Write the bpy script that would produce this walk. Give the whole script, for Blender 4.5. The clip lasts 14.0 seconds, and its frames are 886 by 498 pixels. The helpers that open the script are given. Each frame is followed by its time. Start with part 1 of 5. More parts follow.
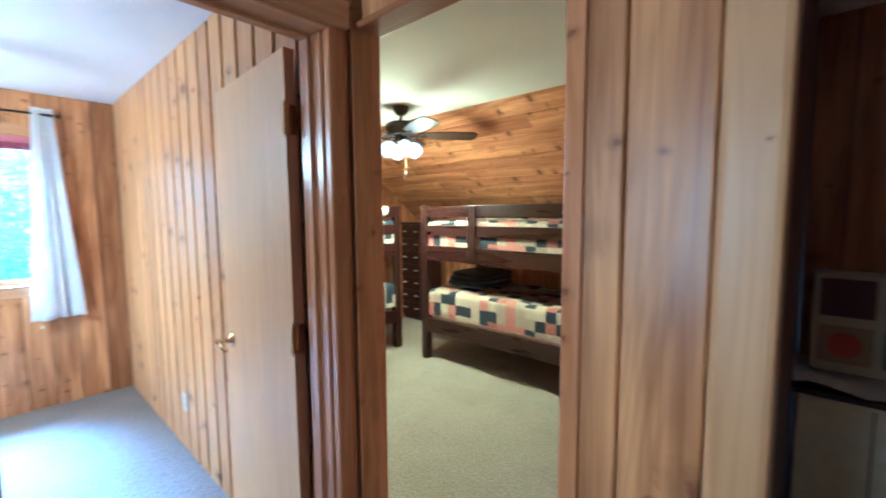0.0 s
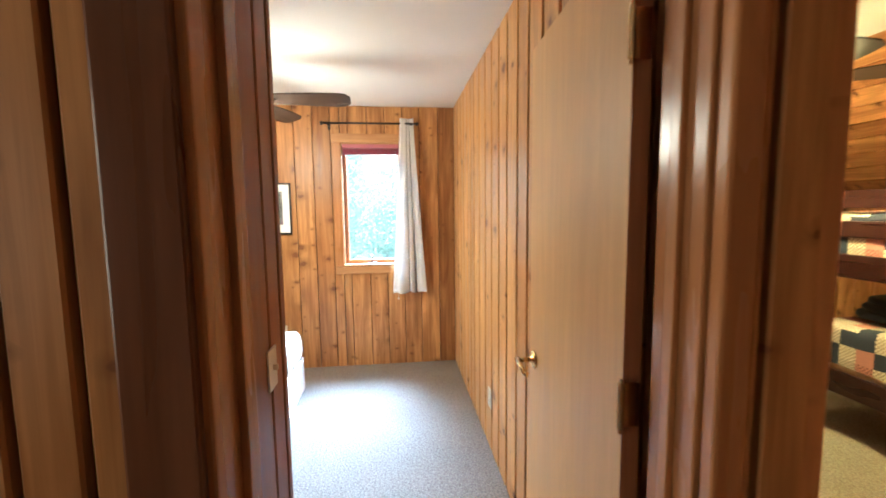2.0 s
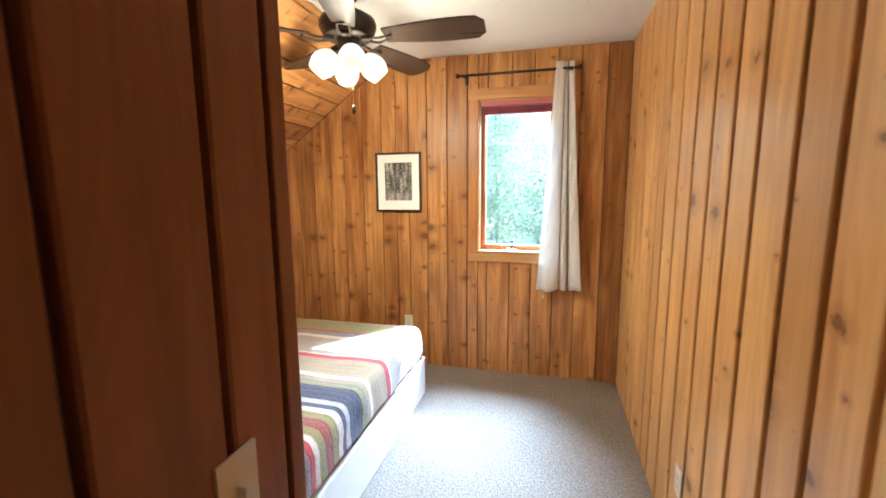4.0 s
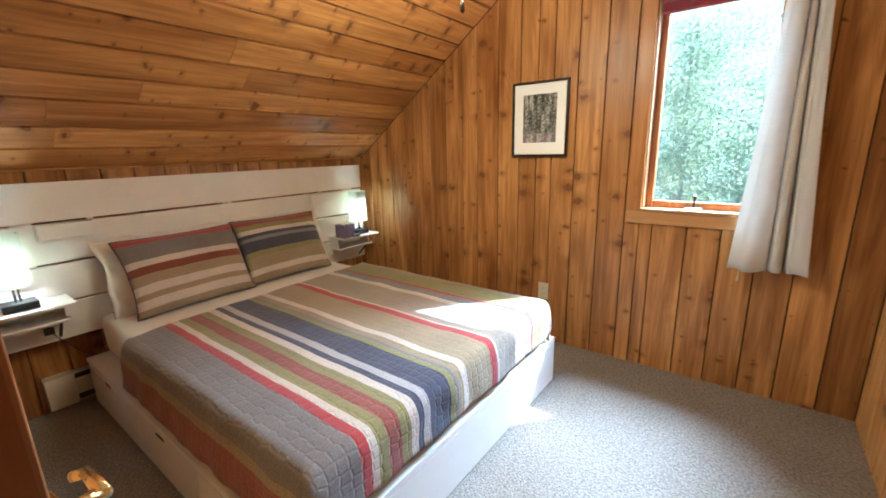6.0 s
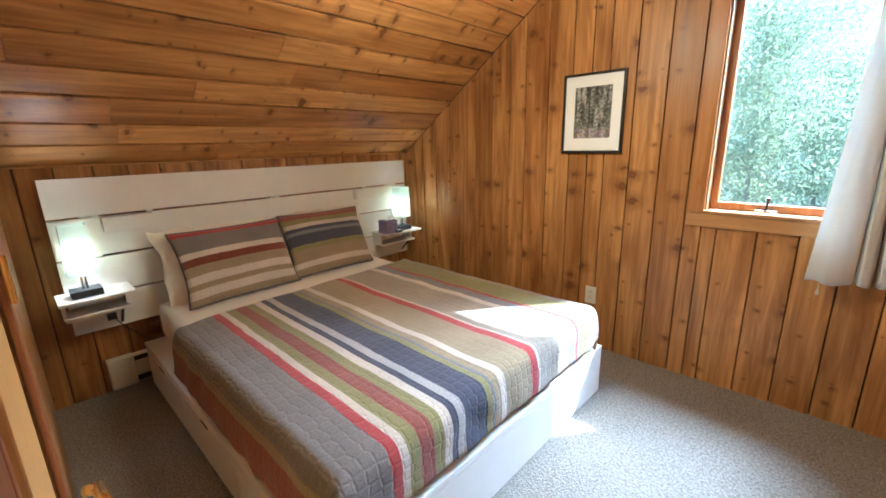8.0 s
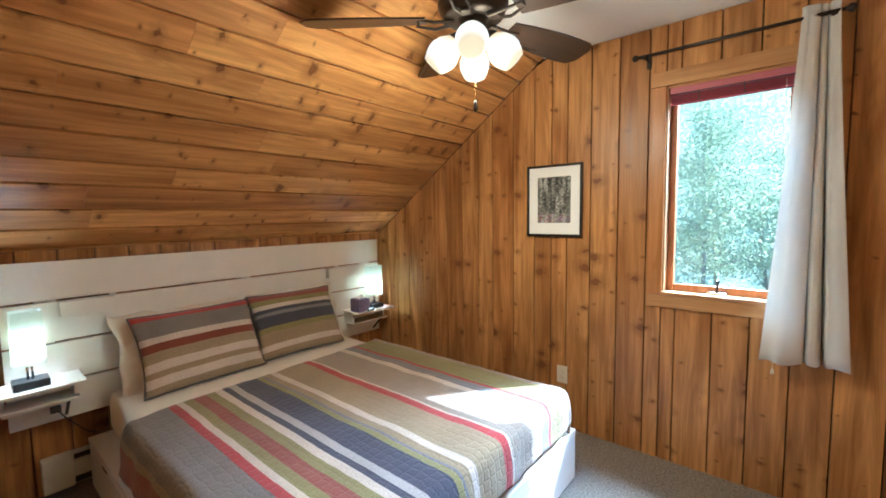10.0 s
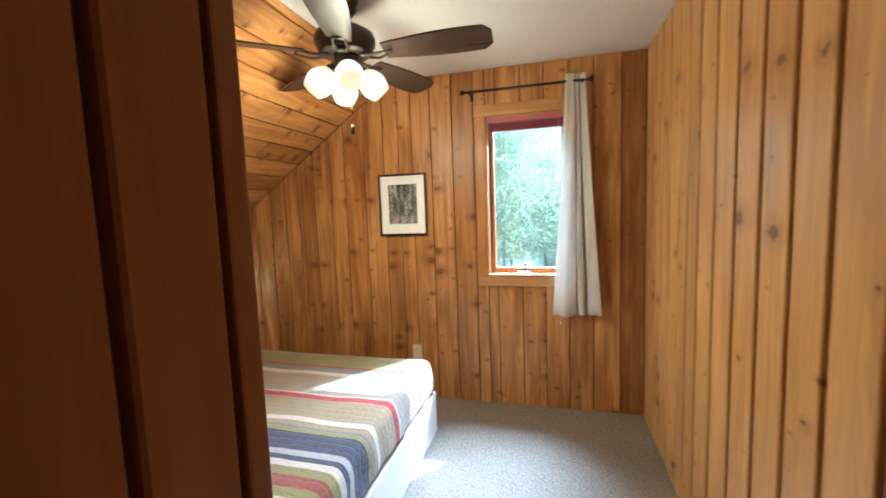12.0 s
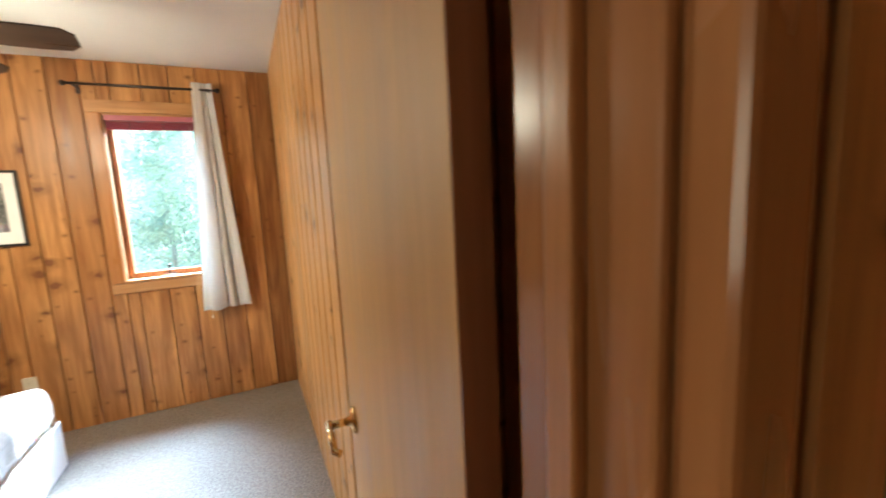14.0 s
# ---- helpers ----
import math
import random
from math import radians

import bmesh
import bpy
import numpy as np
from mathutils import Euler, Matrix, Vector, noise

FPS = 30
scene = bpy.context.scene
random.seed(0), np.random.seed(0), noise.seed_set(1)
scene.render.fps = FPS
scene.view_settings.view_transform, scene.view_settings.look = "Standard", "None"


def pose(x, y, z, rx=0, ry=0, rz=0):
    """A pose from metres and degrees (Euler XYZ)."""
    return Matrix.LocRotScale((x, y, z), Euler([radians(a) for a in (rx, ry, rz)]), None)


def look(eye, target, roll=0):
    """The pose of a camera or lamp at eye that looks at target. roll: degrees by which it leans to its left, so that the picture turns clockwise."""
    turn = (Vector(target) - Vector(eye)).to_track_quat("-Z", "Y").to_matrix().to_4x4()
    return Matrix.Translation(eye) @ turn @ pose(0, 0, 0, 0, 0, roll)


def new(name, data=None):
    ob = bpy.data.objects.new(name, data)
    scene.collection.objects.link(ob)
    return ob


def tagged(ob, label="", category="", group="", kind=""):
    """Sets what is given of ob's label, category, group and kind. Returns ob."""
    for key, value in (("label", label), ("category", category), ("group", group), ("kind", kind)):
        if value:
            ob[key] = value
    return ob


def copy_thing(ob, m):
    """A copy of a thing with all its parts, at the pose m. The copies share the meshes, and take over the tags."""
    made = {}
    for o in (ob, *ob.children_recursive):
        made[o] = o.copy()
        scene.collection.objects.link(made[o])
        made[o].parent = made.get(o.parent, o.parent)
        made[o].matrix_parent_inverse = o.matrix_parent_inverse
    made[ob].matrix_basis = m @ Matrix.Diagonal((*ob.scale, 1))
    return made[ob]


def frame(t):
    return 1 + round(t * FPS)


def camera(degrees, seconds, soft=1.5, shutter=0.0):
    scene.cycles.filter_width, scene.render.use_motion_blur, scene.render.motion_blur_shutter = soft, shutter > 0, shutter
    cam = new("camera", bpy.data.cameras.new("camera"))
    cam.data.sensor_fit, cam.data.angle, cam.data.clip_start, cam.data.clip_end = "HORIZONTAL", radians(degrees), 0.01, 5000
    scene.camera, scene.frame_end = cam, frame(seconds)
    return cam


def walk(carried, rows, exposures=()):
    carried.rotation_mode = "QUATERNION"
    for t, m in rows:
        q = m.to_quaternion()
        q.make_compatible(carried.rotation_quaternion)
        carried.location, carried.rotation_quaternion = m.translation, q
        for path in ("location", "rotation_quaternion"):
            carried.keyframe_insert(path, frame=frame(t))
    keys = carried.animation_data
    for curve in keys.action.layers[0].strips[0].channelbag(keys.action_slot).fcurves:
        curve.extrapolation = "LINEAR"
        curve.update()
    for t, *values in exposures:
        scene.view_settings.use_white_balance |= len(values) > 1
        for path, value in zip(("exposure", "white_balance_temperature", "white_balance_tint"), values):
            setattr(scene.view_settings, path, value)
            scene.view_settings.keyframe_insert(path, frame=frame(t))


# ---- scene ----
cam = camera(94.2, 14.0, soft=1.7, shutter=0.35)
PATH = [
    (0, (0.296, 0.031, 1.488), (-1.045, 1.504, 1.313), -0.4),
    (0.5, (0.262, 0.138, 1.487), (-1.446, 1.158, 1.287), -0.5),
    (1, (0.181, 0.189, 1.485), (-1.685, 0.878, 1.273), -1.3),
    (1.5, (-0.018, 0.229, 1.48), (-1.967, 0.658, 1.346), -1.3),
    (2, (-0.206, 0.236, 1.471), (-2.184, 0.458, 1.277), -0.7),
    (2.5, (-0.388, 0.273, 1.466), (-2.374, 0.311, 1.231), -0.3),
    (5, (-1.294, 0.27, 1.383), (-3.065, -0.587, 1.028), -0.8),
    (5.5, (-1.418, 0.27, 1.356), (-3.078, -0.764, 0.941), -1.1),
    (6, (-1.51, 0.262, 1.318), (-3.056, -0.916, 0.848), -1.3),
    (6.5, (-1.559, 0.249, 1.275), (-3.008, -1.027, 0.753), -1.3),
    (7, (-1.579, 0.228, 1.285), (-2.969, -1.091, 0.712), -1.7),
    (9.5, (-1.558, 0.252, 1.392), (-3.04, -1.071, 1.162), -0.8),
    (10, (-1.553, 0.264, 1.399), (-3.085, -1.011, 1.241), -0.8),
    (10.5, (-1.532, 0.252, 1.396), (-3.151, -0.916, 1.272), -0.9),
    (11, (-1.442, 0.234, 1.438), (-3.169, -0.765, 1.295), -1.4),
    (11.5, (-1.291, 0.217, 1.455), (-3.116, -0.586, 1.287), -1.9),
    (12, (-1.139, 0.208, 1.447), (-3.059, -0.316, 1.254), -2.1),
    (12.5, (-0.993, 0.264, 1.462), (-2.970, 0.055, 1.246), -2.6),
    (13, (-0.803, 0.361, 1.465), (-2.782, 0.5, 1.215), -2.8),
    (13.5, (-0.673, 0.431, 1.486), (-2.588, 0.946, 1.223), -2.7),
    (14, (-0.640, 0.515, 1.458), (-2.426, 1.368, 1.187), -2.8),
]
walk(cam, [(t, look(eye, target, roll)) for t, eye, target, roll in PATH],
     [(0, 3.35, 3250, 1), (0.5, 2.88, 3500, 1), (1.0, 2.72, 3950, 2), (2.5, 2.72, 4700, 6), (5.0, 2.0, 4900, 6), (6.5, 1.9, 4950, 6), (10.5, 1.8, 4600, 3.5), (12.5, 2.0, 4900, 4.5), (14.0, 2.3, 4900, 5.5)])

# ---- light ----
world = bpy.data.worlds.new("world")
scene.world = world
world.use_nodes = True
wn = world.node_tree
sky = wn.nodes.new("ShaderNodeTexSky")
sky.sky_type = "NISHITA"
sky.sun_disc = False
SUN = Vector((1.0, -0.75, -1.26)).normalized()      # the way the sunlight travels
sky.sun_elevation = math.asin(-SUN.z)
sky.sun_rotation = math.atan2(-SUN.x, -SUN.y)
wn.nodes["Background"].inputs["Strength"].default_value = 0.15
wn.links.new(sky.outputs["Color"], wn.nodes["Background"].inputs["Color"])

sun_data = bpy.data.lights.new("sun", "SUN")
sun_data.energy, sun_data.angle, sun_data.color = 5.0, radians(0.6), (1.0, 0.96, 0.90)
sun = new("sun", sun_data)
sun.matrix_basis = Matrix.Translation((-9, 5, 9)) @ SUN.to_track_quat("-Z", "Y").to_matrix().to_4x4()

# skylight that falls in through the window from above the trees
sky_data = bpy.data.lights.new("window_skylight", "AREA")
sky_data.shape, sky_data.size, sky_data.size_y = "RECTANGLE", 1.3, 1.3
sky_data.energy, sky_data.color = 280.0, (0.78, 0.90, 1.0)
skylight = new("window_skylight", sky_data)
skylight.matrix_basis = look((-5.32, 0.27, 2.95), (-3.4, -0.10, 0.9))


# warm fill light added to brighten the hall, behind the start of the walk
hall_data = bpy.data.lights.new("hall_window_skylight", "AREA")
hall_data.shape, hall_data.size, hall_data.size_y = "RECTANGLE", 0.60, 1.08
hall_data.energy, hall_data.color = 3.9, (1.0, 0.75, 0.42)
hall_light = new("hall_window_skylight", hall_data)
hall_light.matrix_basis = look((-0.34, -1.66, 1.5), (-0.34, 0.0, 1.4))


# ---- materials ----
def material(name):
    m = bpy.data.materials.new(name)
    m.use_nodes = True
    b = m.node_tree.nodes["Principled BSDF"]
    return m, m.node_tree, b


def node(nt, kind, **inputs):
    n = nt.nodes.new(kind)
    for k, v in inputs.items():
        n.inputs[k.replace("_", " ")].default_value = v
    return n


def ramp(nt, fac, stops, constant=False):
    r = nt.nodes.new("ShaderNodeValToRGB")
    el = r.color_ramp.elements
    if constant:
        r.color_ramp.interpolation = "CONSTANT"
    while len(el) < len(stops):
        el.new(0.5)
    for e, (p, c) in zip(el, stops):
        e.position = p
        e.color = (*c, 1.0) if len(c) == 3 else c
    nt.links.new(fac, r.inputs["Fac"])
    return r.outputs["Color"]


def math_node(nt, op, a, b=None):
    n = nt.nodes.new("ShaderNodeMath")
    n.operation = op
    for i, v in enumerate((a, b)):
        if v is None:
            continue
        if isinstance(v, (int, float)):
            n.inputs[i].default_value = v
        else:
            nt.links.new(v, n.inputs[i])
    return n.outputs[0]


def mix(nt, fac, a, b, blend="MIX"):
    n = nt.nodes.new("ShaderNodeMix")
    n.data_type, n.blend_type = "RGBA", blend
    for sock, v in ((n.inputs["Factor"], fac), (n.inputs["A"], a), (n.inputs["B"], b)):
        if isinstance(v, (int, float)):
            sock.default_value = v
        elif isinstance(v, tuple):
            sock.default_value = (*v, 1.0)
        else:
            nt.links.new(v, sock)
    return n.outputs["Result"]


def bump(nt, bsdf, height, strength, distance=0.002):
    n = node(nt, "ShaderNodeBump", Strength=strength, Distance=distance)
    nt.links.new(height, n.inputs["Height"])
    nt.links.new(n.outputs["Normal"], bsdf.inputs["Normal"])


def wood(name, axis, light, dark, knots=0.6, island=False, rough=0.36, spread=0.5, rings=0.16, knot_dark=(0.15, 0.053, 0.017)):
    """Varnished knotty boards, with the grain along the given local axis."""
    m, nt, b = material(name)
    tc = nt.nodes.new("ShaderNodeTexCoord")
    if island:
        rnd = nt.nodes.new("ShaderNodeNewGeometry").outputs["Random Per Island"]
    else:
        rnd = nt.nodes.new("ShaderNodeObjectInfo").outputs["Random"]
    shift = nt.nodes.new("ShaderNodeCombineXYZ")
    nt.links.new(math_node(nt, "MULTIPLY", rnd, 31.0), shift.inputs[0])
    nt.links.new(math_node(nt, "MULTIPLY", rnd, 17.0), shift.inputs[1])
    nt.links.new(math_node(nt, "MULTIPLY", rnd, 53.0), shift.inputs[2])
    add = nt.nodes.new("ShaderNodeVectorMath")
    nt.links.new(tc.outputs["Object"], add.inputs[0])
    nt.links.new(shift.outputs[0], add.inputs[1])

    def stretched(k, along):
        v = nt.nodes.new("ShaderNodeMapping")
        s = [k, k, k]
        s[axis] = along
        v.inputs["Scale"].default_value = s
        nt.links.new(add.outputs[0], v.inputs["Vector"])
        return v.outputs[0]

    grain = node(nt, "ShaderNodeTexNoise", Scale=1.0, Detail=5.0, Roughness=0.62, Distortion=0.4)
    nt.links.new(stretched(42.0, 1.8), grain.inputs["Vector"])
    wide = node(nt, "ShaderNodeTexNoise", Scale=1.0, Detail=2.0, Distortion=1.2)
    nt.links.new(stretched(9.0, 1.1), wide.inputs["Vector"])
    fine = node(nt, "ShaderNodeTexNoise", Scale=1.0, Detail=2.0)
    nt.links.new(stretched(240.0, 9.0), fine.inputs["Vector"])
    figure = math_node(nt, "ADD", math_node(nt, "MULTIPLY", grain.outputs["Fac"], 0.42), math_node(nt, "MULTIPLY", wide.outputs["Fac"], 0.58))
    mid = tuple((p + q) / 2 for p, q in zip(light, dark))
    col = ramp(nt, figure, [(0.34, dark), (0.50, mid), (0.64, light)])
    # growth rings, cut slantwise into long arches
    arch = node(nt, "ShaderNodeTexNoise", Scale=1.0, Detail=1.0, Distortion=0.5)
    nt.links.new(stretched(6.0, 0.55), arch.inputs["Vector"])
    ring = math_node(nt, "SINE", math_node(nt, "ADD", math_node(nt, "MULTIPLY", arch.outputs["Fac"], 120.0), math_node(nt, "MULTIPLY", grain.outputs["Fac"], 4.0)))
    ring = math_node(nt, "MULTIPLY", math_node(nt, "POWER", math_node(nt, "ADD", math_node(nt, "MULTIPLY", ring, 0.5), 0.5), 2.0), rings)
    col = mix(nt, ring, col, tuple(v * 0.62 for v in dark))
    # each board has its own tone
    tone = ramp(nt, rnd, [(0.0, (1 - spread * 0.5, 1 - spread * 0.62, 1 - spread * 0.7)), (0.2, (1 - spread * 0.1, 1 - spread * 0.15, 1 - spread * 0.2)), (0.5, (1.0, 1.0, 1.0)), (0.8, (1 + spread * 0.28, 1 + spread * 0.28, 1 + spread * 0.2)), (0.9, (1 - spread * 0.06, 1 - spread * 0.1, 1 - spread * 0.04)), (1.0, (1 - spread * 0.2, 1 - spread * 0.34, 1 - spread * 0.44))])
    col = mix(nt, 1.0, col, tone, "MULTIPLY")
    if knots:
        sep = nt.nodes.new("ShaderNodeSeparateXYZ")
        nt.links.new(add.outputs[0], sep.inputs[0])
        across, along = (sep.outputs[0], sep.outputs[2]) if axis == 2 else (sep.outputs[1], sep.outputs[axis])
        wob = node(nt, "ShaderNodeTexNoise", Scale=34.0, Detail=3.0)
        nt.links.new(add.outputs[0], wob.inputs["Vector"])
        jog = math_node(nt, "MULTIPLY", wob.outputs["Fac"], 0.24)
        for scale, stretch, share, least, most, depth in ((4.2, 1.45, knots * 0.9, 0.03, 0.135, 0.92), (10.0, 1.4, knots * 0.42, 0.02, 0.10, 0.75)):
            flat = nt.nodes.new("ShaderNodeCombineXYZ")
            nt.links.new(math_node(nt, "ADD", math_node(nt, "MULTIPLY", across, scale), jog), flat.inputs[0])
            nt.links.new(math_node(nt, "ADD", math_node(nt, "MULTIPLY", along, scale * stretch), jog), flat.inputs[1])
            vor = node(nt, "ShaderNodeTexVoronoi", Scale=1.0, Randomness=1.0)
            vor.voronoi_dimensions = "2D"
            nt.links.new(flat.outputs[0], vor.inputs["Vector"])
            cut = nt.nodes.new("ShaderNodeSeparateColor")
            nt.links.new(vor.outputs["Color"], cut.inputs[0])
            some = math_node(nt, "GREATER_THAN", cut.outputs[0], 1.0 - share)
            size = math_node(nt, "ADD", math_node(nt, "MULTIPLY", cut.outputs[1], most), least)
            rel = math_node(nt, "DIVIDE", vor.outputs["Distance"], size)
            core = ramp(nt, rel, [(0.0, (0.7,) * 3), (0.5, (1.0,) * 3), (0.8, (0.55,) * 3), (1.0, (0, 0, 0))])
            halo = ramp(nt, math_node(nt, "MULTIPLY", rel, 0.36), [(0.3, (1, 1, 1)), (1.0, (0, 0, 0))])
            col = mix(nt, math_node(nt, "MULTIPLY", math_node(nt, "MULTIPLY", halo, some), 0.5), col, tuple(v * 0.6 for v in dark))
            col = mix(nt, math_node(nt, "MULTIPLY", math_node(nt, "MULTIPLY", core, some), depth), col, knot_dark)
    nt.links.new(col, b.inputs["Base Color"])
    nt.links.new(ramp(nt, wide.outputs["Fac"], [(0.3, (rough - 0.07,) * 3), (0.7, (rough + 0.12,) * 3)]), b.inputs["Roughness"])
    b.inputs["Specular IOR Level"].default_value = 0.36
    bump(nt, b, math_node(nt, "ADD", fine.outputs["Fac"], grain.outputs["Fac"]), 0.13, 0.001)
    return m


def plain(name, color, rough=0.5, metal=0.0, vary=0.06, scale=14.0, relief=0.05, spec=0.5):
    m, nt, b = material(name)
    tc = nt.nodes.new("ShaderNodeTexCoord")
    n1 = node(nt, "ShaderNodeTexNoise", Scale=scale, Detail=4.0, Roughness=0.6)
    n2 = node(nt, "ShaderNodeTexNoise", Scale=scale * 9, Detail=2.0)
    nt.links.new(tc.outputs["Object"], n1.inputs["Vector"])
    nt.links.new(tc.outputs["Object"], n2.inputs["Vector"])
    lo, hi = tuple(c * (1 - vary) for c in color), tuple(min(1, c * (1 + vary)) for c in color)
    nt.links.new(ramp(nt, n1.outputs["Fac"], [(0.3, lo), (0.7, hi)]), b.inputs["Base Color"])
    nt.links.new(ramp(nt, n1.outputs["Fac"], [(0.3, (max(0.02, rough - 0.06),) * 3), (0.7, (rough + 0.06,) * 3)]), b.inputs["Roughness"])
    b.inputs["Metallic"].default_value = metal
    b.inputs["Specular IOR Level"].default_value = spec
    bump(nt, b, n2.outputs["Fac"], relief, 0.001)
    return m


def carpet_material():
    m, nt, b = material("berber_carpet")
    tc = nt.nodes.new("ShaderNodeTexCoord")
    loop = node(nt, "ShaderNodeTexVoronoi", Scale=115.0, Randomness=0.75)
    fleck = node(nt, "ShaderNodeTexNoise", Scale=95.0, Detail=3.0)
    worn = node(nt, "ShaderNodeTexNoise", Scale=2.2, Detail=4.0)
    for n in (loop, fleck, worn):
        nt.links.new(tc.outputs["Object"], n.inputs["Vector"])
    col = ramp(nt, fleck.outputs["Fac"], [(0.32, (0.28, 0.25, 0.215)), (0.52, (0.40, 0.36, 0.31)), (0.7, (0.475, 0.43, 0.38))])
    col = mix(nt, 1.0, col, ramp(nt, worn.outputs["Fac"], [(0.3, (0.9, 0.89, 0.87)), (0.7, (1.05, 1.05, 1.05))]), "MULTIPLY")
    # shade between the loops, multiplied into the colour
    pit_shade = ramp(nt, loop.outputs["Distance"], [(0.0, (1.0,) * 3), (0.75, (0.66, 0.64, 0.62))])
    nt.links.new(mix(nt, 1.0, col, pit_shade, "MULTIPLY"), b.inputs["Base Color"])
    b.inputs["Roughness"].default_value = 0.95
    b.inputs["Specular IOR Level"].default_value = 0.15
    h = math_node(nt, "SUBTRACT", 1.0, loop.outputs["Distance"])
    bump(nt, b, h, 0.9, 0.006)
    return m


def plaster_material():
    m, nt, b = material("white_ceiling_paint")
    tc = nt.nodes.new("ShaderNodeTexCoord")
    n1 = node(nt, "ShaderNodeTexNoise", Scale=55.0, Detail=5.0, Roughness=0.7)
    n2 = node(nt, "ShaderNodeTexNoise", Scale=1.6, Detail=3.0)
    for n in (n1, n2):
        nt.links.new(tc.outputs["Object"], n.inputs["Vector"])
    nt.links.new(ramp(nt, n2.outputs["Fac"], [(0.3, (0.76, 0.75, 0.73)), (0.7, (0.82, 0.81, 0.79))]), b.inputs["Base Color"])
    b.inputs["Roughness"].default_value = 0.9
    bump(nt, b, n1.outputs["Fac"], 0.5, 0.004)
    return m


def cloth(name, color, weave=420.0, vary=0.08, rough=0.9):
    m, nt, b = material(name)
    tc = nt.nodes.new("ShaderNodeTexCoord")
    n1 = node(nt, "ShaderNodeTexNoise", Scale=7.0, Detail=4.0)
    n2 = node(nt, "ShaderNodeTexNoise", Scale=weave, Detail=1.0)
    for n in (n1, n2):
        nt.links.new(tc.outputs["Object"], n.inputs["Vector"])
    lo, hi = tuple(c * (1 - vary) for c in color), tuple(min(1, c * (1 + vary)) for c in color)
    nt.links.new(ramp(nt, n1.outputs["Fac"], [(0.3, lo), (0.7, hi)]), b.inputs["Base Color"])
    b.inputs["Roughness"].default_value = rough
    b.inputs["Specular IOR Level"].default_value = 0.2
    b.inputs["Sheen Weight"].default_value = 0.15
    bump(nt, b, n2.outputs["Fac"], 0.25, 0.0008)
    return m


def striped(name, stripes, span, coordinate=0, quilt=26.0, relief=0.6):
    """Woven stripes, each (width share, colour), along one UV coordinate in metres."""
    m, nt, b = material(name)
    uv = nt.nodes.new("ShaderNodeUVMap")
    uv.uv_map = "cloth"
    sep = nt.nodes.new("ShaderNodeSeparateXYZ")
    nt.links.new(uv.outputs[0], sep.inputs[0])
    wob = node(nt, "ShaderNodeTexNoise", Scale=9.0, Detail=3.0)
    nt.links.new(uv.outputs[0], wob.inputs["Vector"])
    f = math_node(nt, "ADD", sep.outputs[coordinate], math_node(nt, "MULTIPLY", math_node(nt, "SUBTRACT", wob.outputs["Fac"], 0.5), 0.008))
    f = math_node(nt, "DIVIDE", f, span)
    total, at, stops = sum(w for w, _ in stripes), 0.0, []
    for w, c in stripes:
        stops.append((at / total, c))
        at += w
    col = ramp(nt, f, stops, constant=True)
    heather = node(nt, "ShaderNodeTexNoise", Scale=160.0, Detail=3.0, Roughness=0.8)
    soft = node(nt, "ShaderNodeTexNoise", Scale=5.0, Detail=3.0)
    nt.links.new(uv.outputs[0], heather.inputs["Vector"])
    nt.links.new(uv.outputs[0], soft.inputs["Vector"])
    col = mix(nt, 1.0, col, ramp(nt, heather.outputs["Fac"], [(0.3, (0.68,) * 3), (0.7, (1.22,) * 3)]), "MULTIPLY")
    col = mix(nt, 1.0, col, ramp(nt, soft.outputs["Fac"], [(0.3, (0.9,) * 3), (0.7, (1.06,) * 3)]), "MULTIPLY")
    nt.links.new(col, b.inputs["Base Color"])
    b.inputs["Roughness"].default_value = 0.92
    b.inputs["Specular IOR Level"].default_value = 0.15
    b.inputs["Sheen Weight"].default_value = 0.2
    sc = nt.nodes.new("ShaderNodeVectorMath")
    sc.operation = "SCALE"
    sc.inputs["Scale"].default_value = quilt
    nt.links.new(uv.outputs[0], sc.inputs[0])
    stitch = node(nt, "ShaderNodeTexVoronoi", Scale=1.0, Randomness=0.35)
    stitch.feature = "DISTANCE_TO_EDGE"
    nt.links.new(sc.outputs[0], stitch.inputs["Vector"])
    h = ramp(nt, stitch.outputs["Distance"], [(0.0, (0,) * 3), (0.16, (0.85,) * 3), (0.5, (1,) * 3)])
    bump(nt, b, math_node(nt, "ADD", h, math_node(nt, "MULTIPLY", heather.outputs["Fac"], 0.15)), relief, 0.006)
    return m


